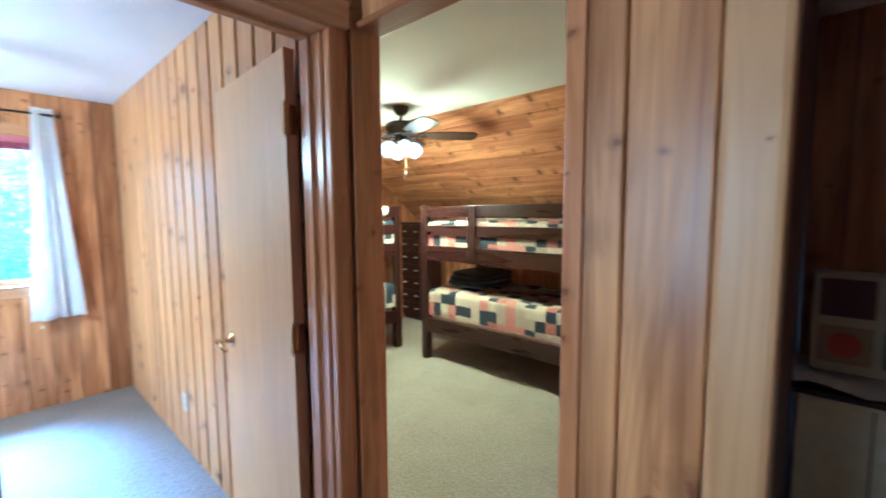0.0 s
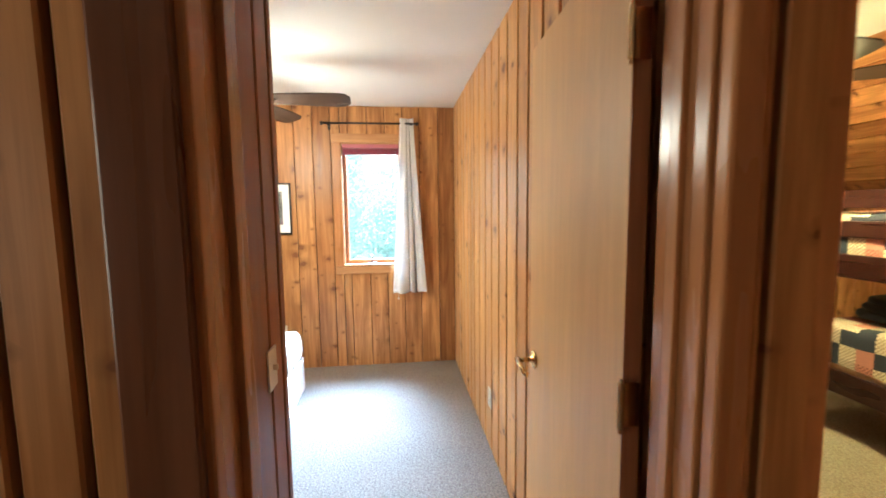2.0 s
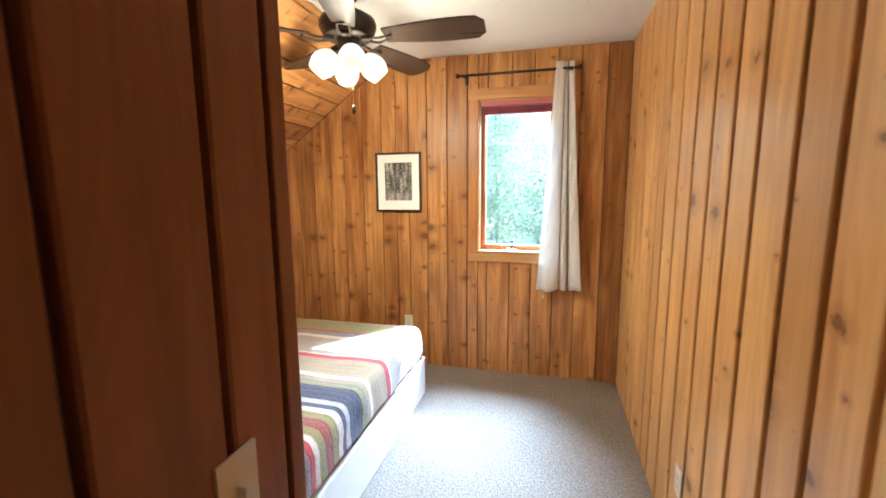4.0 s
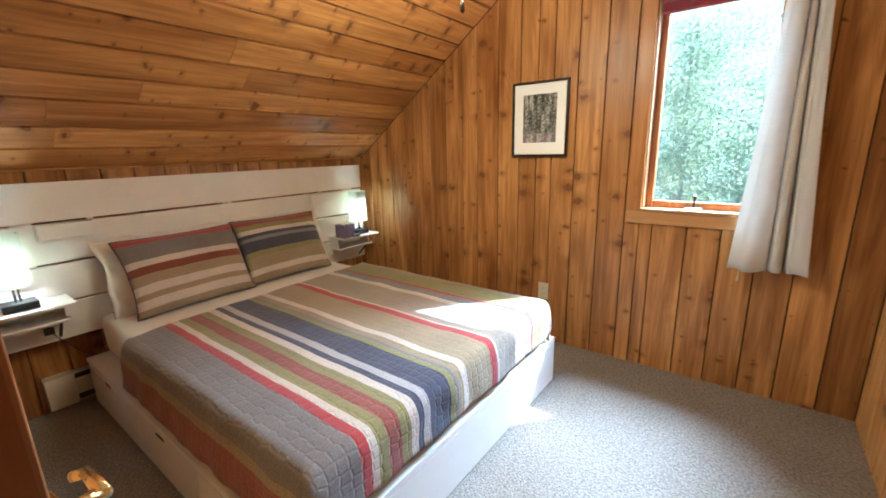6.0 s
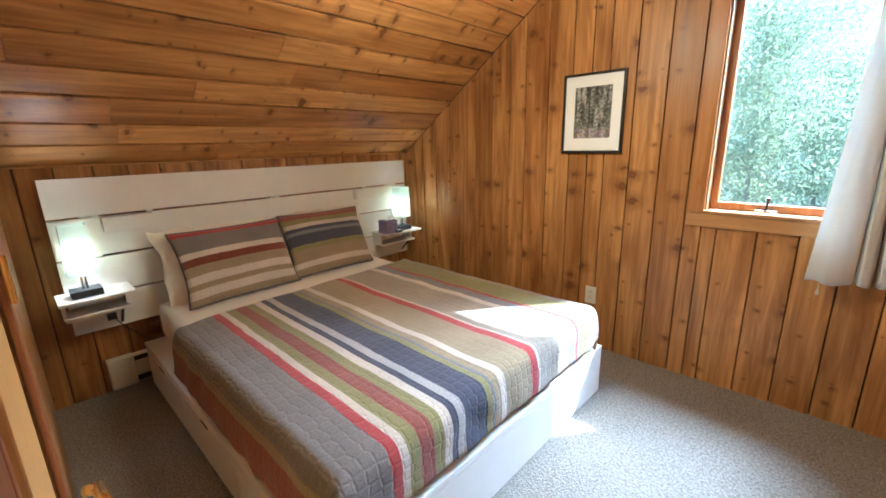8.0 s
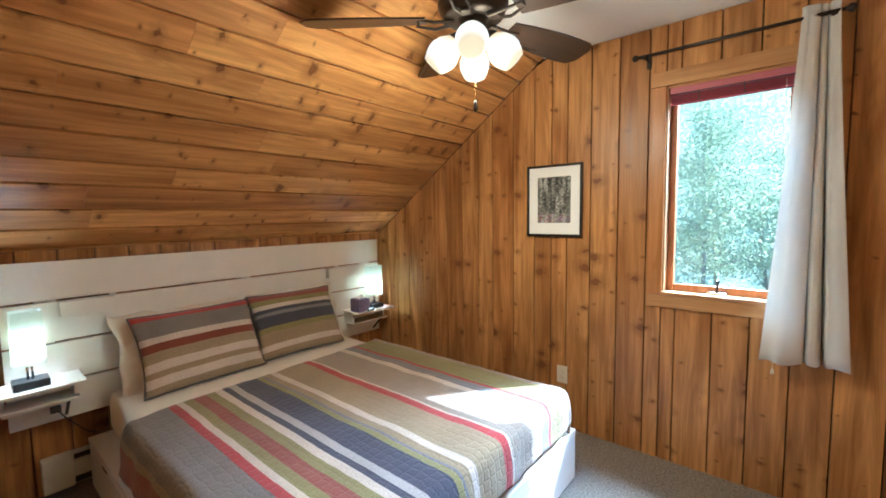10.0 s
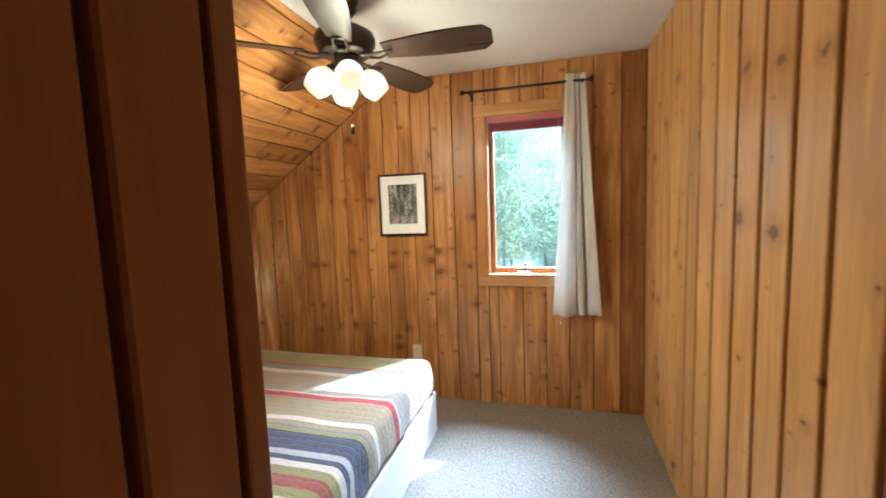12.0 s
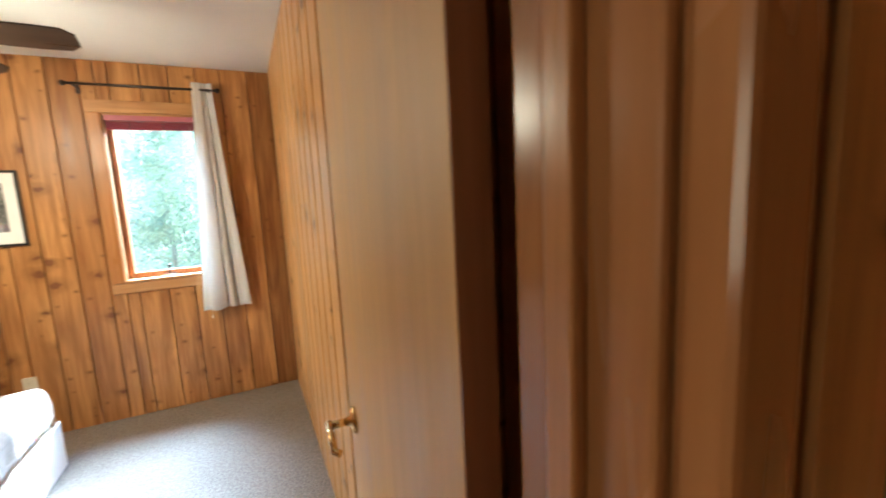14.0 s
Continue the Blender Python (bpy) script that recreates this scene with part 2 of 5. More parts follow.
def patchwork_material():
    m, nt, b = material("patchwork_quilt")
    uv = nt.nodes.new("ShaderNodeUVMap")
    uv.uv_map = "cloth"
    cell = node(nt, "ShaderNodeTexVoronoi", Scale=10.5, Randomness=0.0)
    nt.links.new(uv.outputs[0], cell.inputs["Vector"])
    cut = nt.nodes.new("ShaderNodeSeparateColor")
    nt.links.new(cell.outputs["Color"], cut.inputs[0])
    col = ramp(nt, cut.outputs[0], [(0.0, (0.016, 0.022, 0.045)), (0.28, (0.36, 0.16, 0.13)), (0.46, (0.40, 0.36, 0.30)), (0.60, (0.52, 0.47, 0.38)), (0.82, (0.58, 0.53, 0.45))], constant=True)
    plaid = node(nt, "ShaderNodeTexChecker", Scale=84.0)
    plaid.inputs["Color1"].default_value = (1.08, 1.05, 1.0, 1)
    plaid.inputs["Color2"].default_value = (0.36, 0.30, 0.29, 1)
    nt.links.new(uv.outputs[0], plaid.inputs["Vector"])
    pale = math_node(nt, "GREATER_THAN", cut.outputs[0], 0.42)
    col = mix(nt, math_node(nt, "MULTIPLY", pale, 0.85), col, mix(nt, 1.0, col, plaid.outputs["Color"], "MULTIPLY"))
    nt.links.new(col, b.inputs["Base Color"])
    b.inputs["Roughness"].default_value = 0.92
    n2 = node(nt, "ShaderNodeTexNoise", Scale=60.0, Detail=2.0)
    nt.links.new(uv.outputs[0], n2.inputs["Vector"])
    bump(nt, b, n2.outputs["Fac"], 0.4, 0.004)
    return m


def glow(name, color, strength, base=(0.9, 0.88, 0.82)):
    m, nt, b = material(name)
    b.inputs["Base Color"].default_value = (*base, 1)
    b.inputs["Roughness"].default_value = 0.4
    b.inputs["Emission Color"].default_value = (*color, 1)
    b.inputs["Emission Strength"].default_value = strength
    return m


CEDAR_L, CEDAR_D = (0.62, 0.318, 0.094), (0.25, 0.100, 0.025)
cedar_v = wood("knotty_cedar_upright", 2, CEDAR_L, CEDAR_D, knots=0.40, spread=0.5)
cedar_channel = wood("golden_channel_boards", 2, (0.74, 0.43, 0.142), (0.48, 0.24, 0.068), knots=0.30, spread=0.28)
cedar_slope = wood("knotty_cedar_lengthwise", 0, (0.80, 0.435, 0.135), (0.39, 0.168, 0.044), knots=0.46, island=True, spread=0.7)
cedar_trim = wood("cedar_trim", 2, (0.56, 0.275, 0.090), (0.38, 0.160, 0.046), knots=0.12, spread=0.25, rough=0.28)
cedar_trim_h = wood("cedar_trim_level", 1, (0.56, 0.31, 0.115), (0.38, 0.18, 0.06), knots=0.2, spread=0.2)
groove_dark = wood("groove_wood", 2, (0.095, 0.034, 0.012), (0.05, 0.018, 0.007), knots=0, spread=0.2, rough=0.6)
sash_wood = wood("sash_wood", 2, (0.50, 0.225, 0.095), (0.36, 0.14, 0.055), knots=0, spread=0.1, rough=0.3)
birch = wood("birch_veneer", 2, (0.77, 0.475, 0.175), (0.67, 0.385, 0.128), knots=0, spread=0.06, rough=0.5, rings=0.06)
# cedar of the dim passage side, its shade put into a darker red-brown
shaded_boards = wood("shaded_side_boards", 2, (0.30, 0.112, 0.039), (0.21, 0.075, 0.025), knots=0.05, spread=0.2, rough=0.44, rings=0.12)
jamb_wood = wood("jamb_wood", 2, (0.45, 0.205, 0.066), (0.32, 0.132, 0.042), knots=0, spread=0.15, rough=0.24, rings=0.12)
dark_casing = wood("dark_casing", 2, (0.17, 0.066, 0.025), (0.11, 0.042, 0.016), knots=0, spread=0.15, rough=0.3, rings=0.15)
dark_stain = wood("dark_stained_wood", 2, (0.026, 0.0085, 0.0065), (0.015, 0.006, 0.005), knots=0, spread=0.3, rough=0.32)
carpet = carpet_material()
plaster = plaster_material()
white_paint = plain("white_paint", (0.80, 0.77, 0.71), 0.45, vary=0.03, scale=5)
cream_plastic = plain("ivory_plastic", (0.72, 0.66, 0.52), 0.4, vary=0.03)
brass = plain("brass", (0.78, 0.56, 0.24), 0.22, metal=1.0, vary=0.08)
pale_pull = plain("pale_drawer_pull", (0.72, 0.70, 0.64), 0.35)
chrome = plain("chrome", (0.72, 0.72, 0.72), 0.15, metal=1.0, vary=0.03)
bronze = plain("dark_bronze", (0.055, 0.042, 0.034), 0.38, metal=0.7, vary=0.2)
blade_wood = wood("dark_blade_wood", 0, (0.055, 0.033, 0.022), (0.032, 0.02, 0.014), knots=0, spread=0.1, rough=0.34)
black_plastic = plain("black_plastic", (0.018, 0.018, 0.02), 0.35)
dark_slot = plain("dark_opening", (0.02, 0.018, 0.016), 0.7)
heater_paint = plain("heater_enamel", (0.62, 0.55, 0.44), 0.4, vary=0.05)
curtain_cloth = cloth("white_curtain_cotton", (0.87, 0.86, 0.815), vary=0.03)
cnt = curtain_cloth.node_tree
ctr, cmx = cnt.nodes.new("ShaderNodeBsdfTranslucent"), node(cnt, "ShaderNodeMixShader", Fac=0.3)
ctr.inputs["Color"].default_value = (0.80, 0.80, 0.75, 1)
cnt.links.new(cnt.nodes["Principled BSDF"].outputs[0], cmx.inputs[1])
cnt.links.new(ctr.outputs[0], cmx.inputs[2])
cnt.links.new(cmx.outputs[0], cnt.nodes["Material Output"].inputs["Surface"])
linen = cloth("white_bed_linen", (0.80, 0.74, 0.65), vary=0.05)
burgundy = cloth("burgundy_blind", (0.32, 0.05, 0.075), rough=0.7)
navy_blanket = cloth("navy_blanket", (0.012, 0.017, 0.032))
grey_piping = cloth("grey_piping", (0.13, 0.12, 0.12))
lilac = plain("lilac_card", (0.22, 0.19, 0.33), 0.6, vary=0.3, scale=60)
patchwork = patchwork_material()
paper_white = plain("white_mat_board", (0.85, 0.84, 0.81), 0.7, vary=0.02)
frame_black = plain("black_frame", (0.012, 0.010, 0.010), 0.35)
gm_, gnt_, gb_ = material("frosted_globe_lit")
gco = gnt_.nodes.new("ShaderNodeTexCoord")
gz = gnt_.nodes.new("ShaderNodeSeparateXYZ")
gnt_.links.new(gco.outputs["Generated"], gz.inputs[0])
gnt_.links.new(ramp(gnt_, gz.outputs[2], [(0.0, (0.75, 0.52, 0.26)), (0.3, (1.0, 0.88, 0.66)), (0.6, (1.0, 0.82, 0.52)), (1.0, (0.55, 0.33, 0.13))]), gb_.inputs["Emission Color"])
gb_.inputs["Emission Strength"].default_value = 0.4
gb_.inputs["Base Color"].default_value = (0.42, 0.36, 0.27, 1)
globe_glow = gm_
shade_glow = cloth("lamp_shade_fabric", (0.80, 0.84, 0.80), vary=0.03)
snt = shade_glow.node_tree
str_, smx = snt.nodes.new("ShaderNodeBsdfTranslucent"), node(snt, "ShaderNodeMixShader", Fac=0.6)
str_.inputs["Color"].default_value = (0.58, 0.61, 0.53, 1)
snt.links.new(snt.nodes["Principled BSDF"].outputs[0], smx.inputs[1])
snt.links.new(str_.outputs[0], smx.inputs[2])
snt.links.new(smx.outputs[0], snt.nodes["Material Output"].inputs["Surface"])

GREY, RED, CREAM, OLIVE, RUST = (0.225, 0.20, 0.18), (0.42, 0.07, 0.065), (0.66, 0.57, 0.48), (0.29, 0.26, 0.11), (0.30, 0.10, 0.075)
PALEGREY = (0.46, 0.42, 0.40)
NAVY, TAN, BLUEGREY, TAUPE = (0.085, 0.085, 0.115), (0.36, 0.28, 0.17), (0.24, 0.23, 0.24), (0.36, 0.30, 0.235)


# ---- mesh helpers ----
def shape(bm, material, smooth=False):
    me = bpy.data.meshes.new("mesh")
    bm.to_mesh(me)
    bm.free()
    me.materials.append(material)
    if smooth:
        for p in me.polygons:
            p.use_smooth = True
    return me


def part(name, bm, material, parent=None, label="", smooth=False, at=None):
    ob = new(name, shape(bm, material, smooth))
    if parent:
        ob.parent = parent
    if at is not None:
        ob.matrix_basis = at
    if label:
        ob["label"] = label
    return ob


def empty(name, at, label, category, group="", kind=""):
    ob = new(name)
    ob.empty_display_size = 0.1
    ob.matrix_basis = at
    return tagged(ob, label, category, group, kind)


def add_box(bm, x0, x1, y0, y1, z0, z1, bevel=0.0):
    made = bmesh.ops.create_cube(bm, size=1.0)["verts"]
    bmesh.ops.scale(bm, vec=(abs(x1 - x0), abs(y1 - y0), abs(z1 - z0)), verts=made)
    bmesh.ops.translate(bm, vec=((x0 + x1) / 2, (y0 + y1) / 2, (z0 + z1) / 2), verts=made)
    if bevel:
        edges = list({e for v in made for e in v.link_edges})
        bmesh.ops.bevel(bm, geom=edges, offset=bevel, segments=2, affect="EDGES", profile=0.6)
    return bm


def box(x0, x1, y0, y1, z0, z1, bevel=0.0):
    return add_box(bmesh.new(), x0, x1, y0, y1, z0, z1, bevel)


def add_tube(bm, p, q, r, r2=None, seg=12):
    p, q = Vector(p), Vector(q)
    d = q - p
    m = Matrix.Translation((p + q) / 2) @ d.to_track_quat("Z", "Y").to_matrix().to_4x4()
    bmesh.ops.create_cone(bm, cap_ends=True, segments=seg, radius1=r, radius2=r if r2 is None else r2, depth=d.length, matrix=m)
    return bm


def tube(p, q, r, r2=None, seg=12):
    return add_tube(bmesh.new(), p, q, r, r2, seg)


def lathe(profile, seg=24, cx=0.0, cy=0.0):
    """A turned body: (radius, height) from bottom to top."""
    bm = bmesh.new()
    rings = []
    for r, z in profile:
        rings.append([bm.verts.new((cx + r * math.cos(2 * math.pi * i / seg), cy + r * math.sin(2 * math.pi * i / seg), z)) for i in range(seg)])
    for a, b in zip(rings, rings[1:]):
        for i in range(seg):
            bm.faces.new((a[i], a[(i + 1) % seg], b[(i + 1) % seg], b[i]))
    bm.faces.new(rings[0][::-1])
    bm.faces.new(rings[-1])
    bmesh.ops.recalc_face_normals(bm, faces=bm.faces)
    return bm


def sheet(fn, nu, nv, uv=None):
    """A grid surface: fn(i / nu, j / nv) gives the point, uv the cloth's own metres."""
    bm = bmesh.new()
    g = [[bm.verts.new(fn(i / nu, j / nv)) for j in range(nv + 1)] for i in range(nu + 1)]
    layer = bm.loops.layers.uv.new("cloth")
    for i in range(nu):
        for j in range(nv):
            f = bm.faces.new((g[i][j], g[i + 1][j], g[i + 1][j + 1], g[i][j + 1]))
            if uv:
                for lp, (a, b) in zip(f.loops, ((i, j), (i + 1, j), (i + 1, j + 1), (i, j + 1))):
                    lp[layer].uv = uv(a / nu, b / nv)
    return bm


def solid(ob, thickness, offset=-1.0):
    md = ob.modifiers.new("thickness", "SOLIDIFY")
    md.thickness, md.offset = thickness, offset
    return ob


board_cache = {}


def board_mesh(w, t, zl, zr, chamfer, material):
    """An upright board, front to +y, its foot at z = 0, its top cut from zl (at -x) to zr (at +x)."""
    key = (round(w, 4), round(t, 4), round(zl, 4), round(zr, 4), chamfer, material.name)
    if key in board_cache:
        return board_cache[key]
    h, c = w / 2, min(chamfer, w / 4)
    prof = [(-h, 0.0), (h, 0.0), (h, t - c), (h - c, t), (-h + c, t), (-h, t - c)]
    top = lambda x: zl + (zr - zl) * (x + h) / w
    verts = [(x, y, 0.0) for x, y in prof] + [(x, y, top(x)) for x, y in prof]
    n = len(prof)
    faces = [tuple(range(n))[::-1], tuple(range(n, 2 * n))] + [(i, (i + 1) % n, n + (i + 1) % n, n + i) for i in range(n)]
    me = bpy.data.meshes.new("board")
    me.from_pydata(verts, [], faces)
    me.materials.append(material)
    board_cache[key] = me
    return me


TURN_OF = {"+y": 0.0, "+x": -90.0, "-x": 90.0, "-y": 180.0}


def to_wall(normal, plane, a, z):
    """The pose of a thing on a wall: its local y along the wall's normal."""
    if normal[1] == "x":
        return pose(plane, a, z, 0, 0, TURN_OF[normal])
    return pose(a, plane, z, 0, 0, TURN_OF[normal])


def panel_wall(name, label, normal, plane, spans, pitch, gap, thick, backing, top, openings=(), material=None, alternate=0.0, jitter=0.012, seed=1, chamfer=0.004, lift=0.0, foot=0.0, widths=()):
    """A wall of upright boards on a backing. plane: the boards' faces; spans: (a0, a1); openings: (a0, a1, z0, z1)."""
    rng = random.Random(seed)
    a0, a1 = spans
    material = material or cedar_v
    sign = 1.0 if normal[0] == "+" else -1.0
    wall = new(name)
    wall.matrix_basis = Matrix.Identity(4)
    tagged(wall, label, "wall", kind="structure")
    marks = {a0, a1}
    for o in openings:
        marks |= {o[0], o[1]}
    # backing, in columns
    bm = bmesh.new()
    cuts = sorted({m for m in marks if a0 <= m <= a1} | {k for k in top[1] if a0 < k < a1})
    ztop = top[0]
    back_plane, front_plane = plane - sign * (thick + backing), plane - sign * thick
    for p, q in zip(cuts, cuts[1:]):
        mids = (p + q) / 2
        bands = [(foot, None)]
        for o in openings:
            if o[0] - 1e-6 <= mids <= o[1] + 1e-6:
                bands = [(foot, o[2])] if o[2] > foot + 0.01 else []
                bands.append((o[3], None))
        for z0, z1 in bands:
            zp, zq = (ztop(p + 1e-5), ztop(q - 1e-5)) if z1 is None else (z1, z1)
            if max(zp, zq) <= z0:
                continue
            ring = []
            for d in (back_plane, front_plane):
                for a, z in ((p, z0), (q, z0), (q, max(z0 + 0.001, zq)), (p, max(z0 + 0.001, zp))):
                    ring.append(bm.verts.new((d, a, z) if normal[1] == "x" else (a, d, z)))
            for f in ((0, 1, 2, 3), (7, 6, 5, 4), (0, 4, 5, 1), (1, 5, 6, 2), (2, 6, 7, 3), (3, 7, 4, 0)):
                bm.faces.new([ring[i] for i in f])
    bmesh.ops.recalc_face_normals(bm, faces=bm.faces)
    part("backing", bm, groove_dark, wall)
    # boards
    seams, a = [a0], a0
    while a < a1 - pitch * 0.6:
        k = len(seams) - 1
        a += widths[k] if k < len(widths) else pitch + rng.uniform(-jitter, jitter)
        seams.append(min(a, a1))
    seams[-1] = a1
    for o in openings:
        for e in o[:2]:
            if a0 < e < a1:
                seams = [s for s in seams if abs(s - e) > pitch * 0.3 or s in (a0, a1)] + [e]
    seams = sorted(set(seams))
    for k, (p, q) in enumerate(zip(seams, seams[1:])):
        if q - p < 0.02:
            continue
        w, c = q - p - gap, (p + q) / 2
        t = thick - alternate * (k % 2)
        bands = [(foot + lift, None)]
        for o in openings:
            if o[0] - 1e-6 <= c <= o[1] + 1e-6:
                bands = [(foot + lift, o[2])] if o[2] > foot + 0.01 else []
                bands.append((o[3], None))
        for z0, z1 in bands:
            zp, zq = (ztop(p + gap / 2) - 0.002, ztop(q - gap / 2) - 0.002) if z1 is None else (z1, z1)
            if normal in ("+x", "-y"):
                zp, zq = zq, zp
            if max(zp, zq) - z0 < 0.01:
                continue
            me = board_mesh(w, t, max(0.004, zp - z0), max(0.004, zq - z0), chamfer, material)
            ob = new("board", me)
            ob.parent = wall
            ob.matrix_basis = to_wall(normal, front_plane, c, z0)
    return wall


def trim(name, label, bm, material=None, category="trim"):
    return tagged(part(name, bm, material or cedar_trim), label, category, kind="structure")


# ---- the house's shape ----
WEST, NORTH, SOUTH, EAVE = -4.07, 0.78, -2.60, 1.25   # bedroom walls and the height of the knee wall
PITCH, CEIL, AXIS = 0.7055, 2.40, 0.955
BREAK_S = SOUTH + (CEIL - EAVE) / PITCH                # where the slope meets the flat ceiling
BREAK_N, NORTH_KNEE = 2 * AXIS - BREAK_S, 2 * AXIS - SOUTH
HALL_W, HALL_N = -0.74, 0.80
CLOSET = -1.529                                        # face of the closet wall
PASSAGE = -0.125


def roofline(y):
    return max(0.3, min(CEIL, EAVE + (y - SOUTH) * PITCH, EAVE + (NORTH_KNEE - y) * PITCH))


GABLE = (roofline, (BREAK_S, BREAK_N))
FLAT = (lambda a: CEIL, ())

tagged(part("floor", box(-4.25, 2.0, -2.75, 4.7, -0.12, 0.0), carpet), "beige looped berber carpet covering the whole floor", "carpet", kind="structure")
tagged(part("ceiling", box(-4.25, 2.0, BREAK_S, BREAK_N, CEIL, CEIL + 0.12), plaster), "flat white textured plaster ceiling", "ceiling", kind="structure")


def slope_ceiling(name, side):
    """Boards laid level up the slope, butt-jointed at random, in one mesh."""
    rng = random.Random(7 if side > 0 else 8)
    bm = bmesh.new()
    u = Vector((0, 1, PITCH)).normalized()
    n = Vector((0, PITCH, -1)).normalized()
    if side < 0:
        u.y, n.y = -u.y, -n.y
    foot = Vector((0, SOUTH if side > 0 else NORTH_KNEE, EAVE))
    length = (BREAK_S - SOUTH) / Vector((0, 1, PITCH)).normalized().y
    rows = [0.0, 0.022, 0.184, 0.345, 0.530, 0.690, 0.856, 1.020, 1.178, 1.328, 1.480]
    while rows[-1] < length - 0.2:
        rows.append(rows[-1] + 0.158 + rng.uniform(-0.006, 0.006))
    rows.append(length)
    x_lo, x_hi = WEST + 0.002, (CLOSET if side > 0 else 0.6)

    def slab(xa, xb, sa, sb, da, db, c):
        """A board from depth da (face) to db, its lower front edge eased by c."""
        prof = [(sa, db), (sb, db), (sb, da + 0.001), (sb - 0.001, da), (sa + c, da), (sa, da + c)]
        ends = []
        for x in (xa, xb):
            ends.append([bm.verts.new(Vector((x, 0, 0)) + foot + u * p - n * d) for p, d in prof])
        k = len(prof)
        for i in range(k):
            bm.faces.new((ends[0][i], ends[0][(i + 1) % k], ends[1][(i + 1) % k], ends[1][i]))
        bm.faces.new(ends[0][::-1])
        bm.faces.new(ends[1])

    for a, b in zip(rows, rows[1:]):
        x = x_lo - rng.uniform(0.0, 1.2)
        while x < x_hi:
            nx = x + rng.uniform(1.0, 2.4)
            xa, xb = max(x, x_lo), min(nx, x_hi)
            if xb - xa > 0.02:
                slab(xa + 0.0006, xb - 0.0006, a + 0.0014, b - 0.0014, rng.uniform(0.0, 0.004), 0.02, 0.012)
            x = nx
    bmesh.ops.recalc_face_normals(bm, faces=bm.faces)
    tagged(part(name, bm, cedar_slope), "sloping ceiling of varnished knotty cedar boards", "ceiling", kind="structure")
    deck = bmesh.new()
    ends = []
    for x in (-4.25, 2.0):
        ends.append([deck.verts.new(Vector((x, 0, 0)) + foot + u * p - n * d) for p, d in ((-0.2, 0.022), (length + 0.06, 0.022), (length + 0.06, 0.16), (-0.2, 0.16))])
    for i in range(4):
        deck.faces.new((ends[0][i], ends[0][(i + 1) % 4], ends[1][(i + 1) % 4], ends[1][i]))
    deck.faces.new(ends[0][::-1])
    deck.faces.new(ends[1])
    bmesh.ops.recalc_face_normals(deck, faces=deck.faces)
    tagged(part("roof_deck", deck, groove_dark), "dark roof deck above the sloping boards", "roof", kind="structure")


slope_ceiling("ceiling_slope_south", 1)
slope_ceiling("ceiling_slope_north", -1)

# walls
WIN = (-0.255, 0.305, 0.955, 2.075)
panel_wall("wall_west", "gable wall of upright varnished knotty cedar boards", "+x", WEST, (SOUTH - 0.1, NORTH_KNEE + 0.1), 0.155, 0.0054, 0.018, 0.13, GABLE, [WIN], seed=3, chamfer=0.0026, widths=(0.100, 0.135, 0.102, 0.152, 0.157, 0.139, 0.127, 0.150, 0.149, 0.127, 0.169, 0.161, 0.122, 0.105, 0.148, 0.162, 0.156, 0.154, 0.172, 0.159, 0.159, 0.156, 0.171, 0.150))
panel_wall("wall_north", "upright cedar boards with deep channel grooves", "-y", NORTH, (WEST, -0.872), 0.160, 0.024, 0.026, 0.05, FLAT, alternate=0.0, seed=5, chamfer=0.003, material=cedar_channel, widths=(0.090, 0.158, 0.160, 0.158, 0.160, 0.138, 0.142, 0.178, 0.182, 0.172, 0.166, 0.160, 0.174, 0.152, 0.160))
panel_wall("wall_south_knee", "low knee wall of upright cedar boards", "+y", SOUTH, (WEST - 0.1, CLOSET + 0.05), 0.15, 0.006, 0.018, 0.08, (lambda a: EAVE + 0.01, ()), seed=6)
DOOR_C = (-0.84, -0.215, 0.0, 1.99)
panel_wall("wall_closet", "closet wall of upright cedar boards", "-x", CLOSET, (SOUTH, -0.205), 0.15, 0.006, 0.018, 0.04, GABLE, [DOOR_C], seed=9)
panel_wall("wall_passage", "side wall of upright cedar boards, darkened for shade", "+y", PASSAGE, (-1.497, -0.872), 0.15, 0.013, 0.02, 0.05, FLAT, seed=11, material=shaded_boards, widths=(0.117, 0.172, 0.190, 0.146))
DOOR_B = (-0.02, 0.71, 0.0, 2.02)
panel_wall("wall_hall_west", "hall wall of upright cedar boards beside the bedroom door", "+x", HALL_W, (-1.6, 0.86), 0.10, 0.013, 0.02, 0.11, FLAT, [DOOR_B], seed=12, jitter=0.008, widths=(0.18, 0.11, 0.20, 0.12, 0.18, 0.11, 0.20, 0.11, 0.15, 0.085, 0.135))
DOOR_K = (-0.74, -0.06, 0.0, 2.05)
panel_wall("wall_hall_north", "hall wall of pale knotty boards beside the bunk room doorway", "-y", HALL_N, (-0.72, 0.175), 0.135, 0.004, 0.02, 0.055, FLAT, [DOOR_K], seed=13, widths=(0.22, 0.22, 0.22, 0.095, 0.140))
panel_wall("wall_bunk_south", "bunk room side of the partition in cedar boards", "+y", 0.885, (WEST, -0.78), 0.15, 0.006, 0.018, 0.012, FLAT, seed=14)
panel_wall("wall_bunk_knee", "low knee wall of cedar boards in the bunk room", "-y", NORTH_KNEE, (WEST - 0.1, 0.6), 0.15, 0.006, 0.018, 0.08, (lambda a: EAVE + 0.01, ()), seed=15)
panel_wall("wall_bunk_east", "end wall of cedar boards in the bunk room", "-x", 0.18, (0.89, NORTH_KNEE), 0.15, 0.006, 0.018, 0.05, GABLE, seed=16)
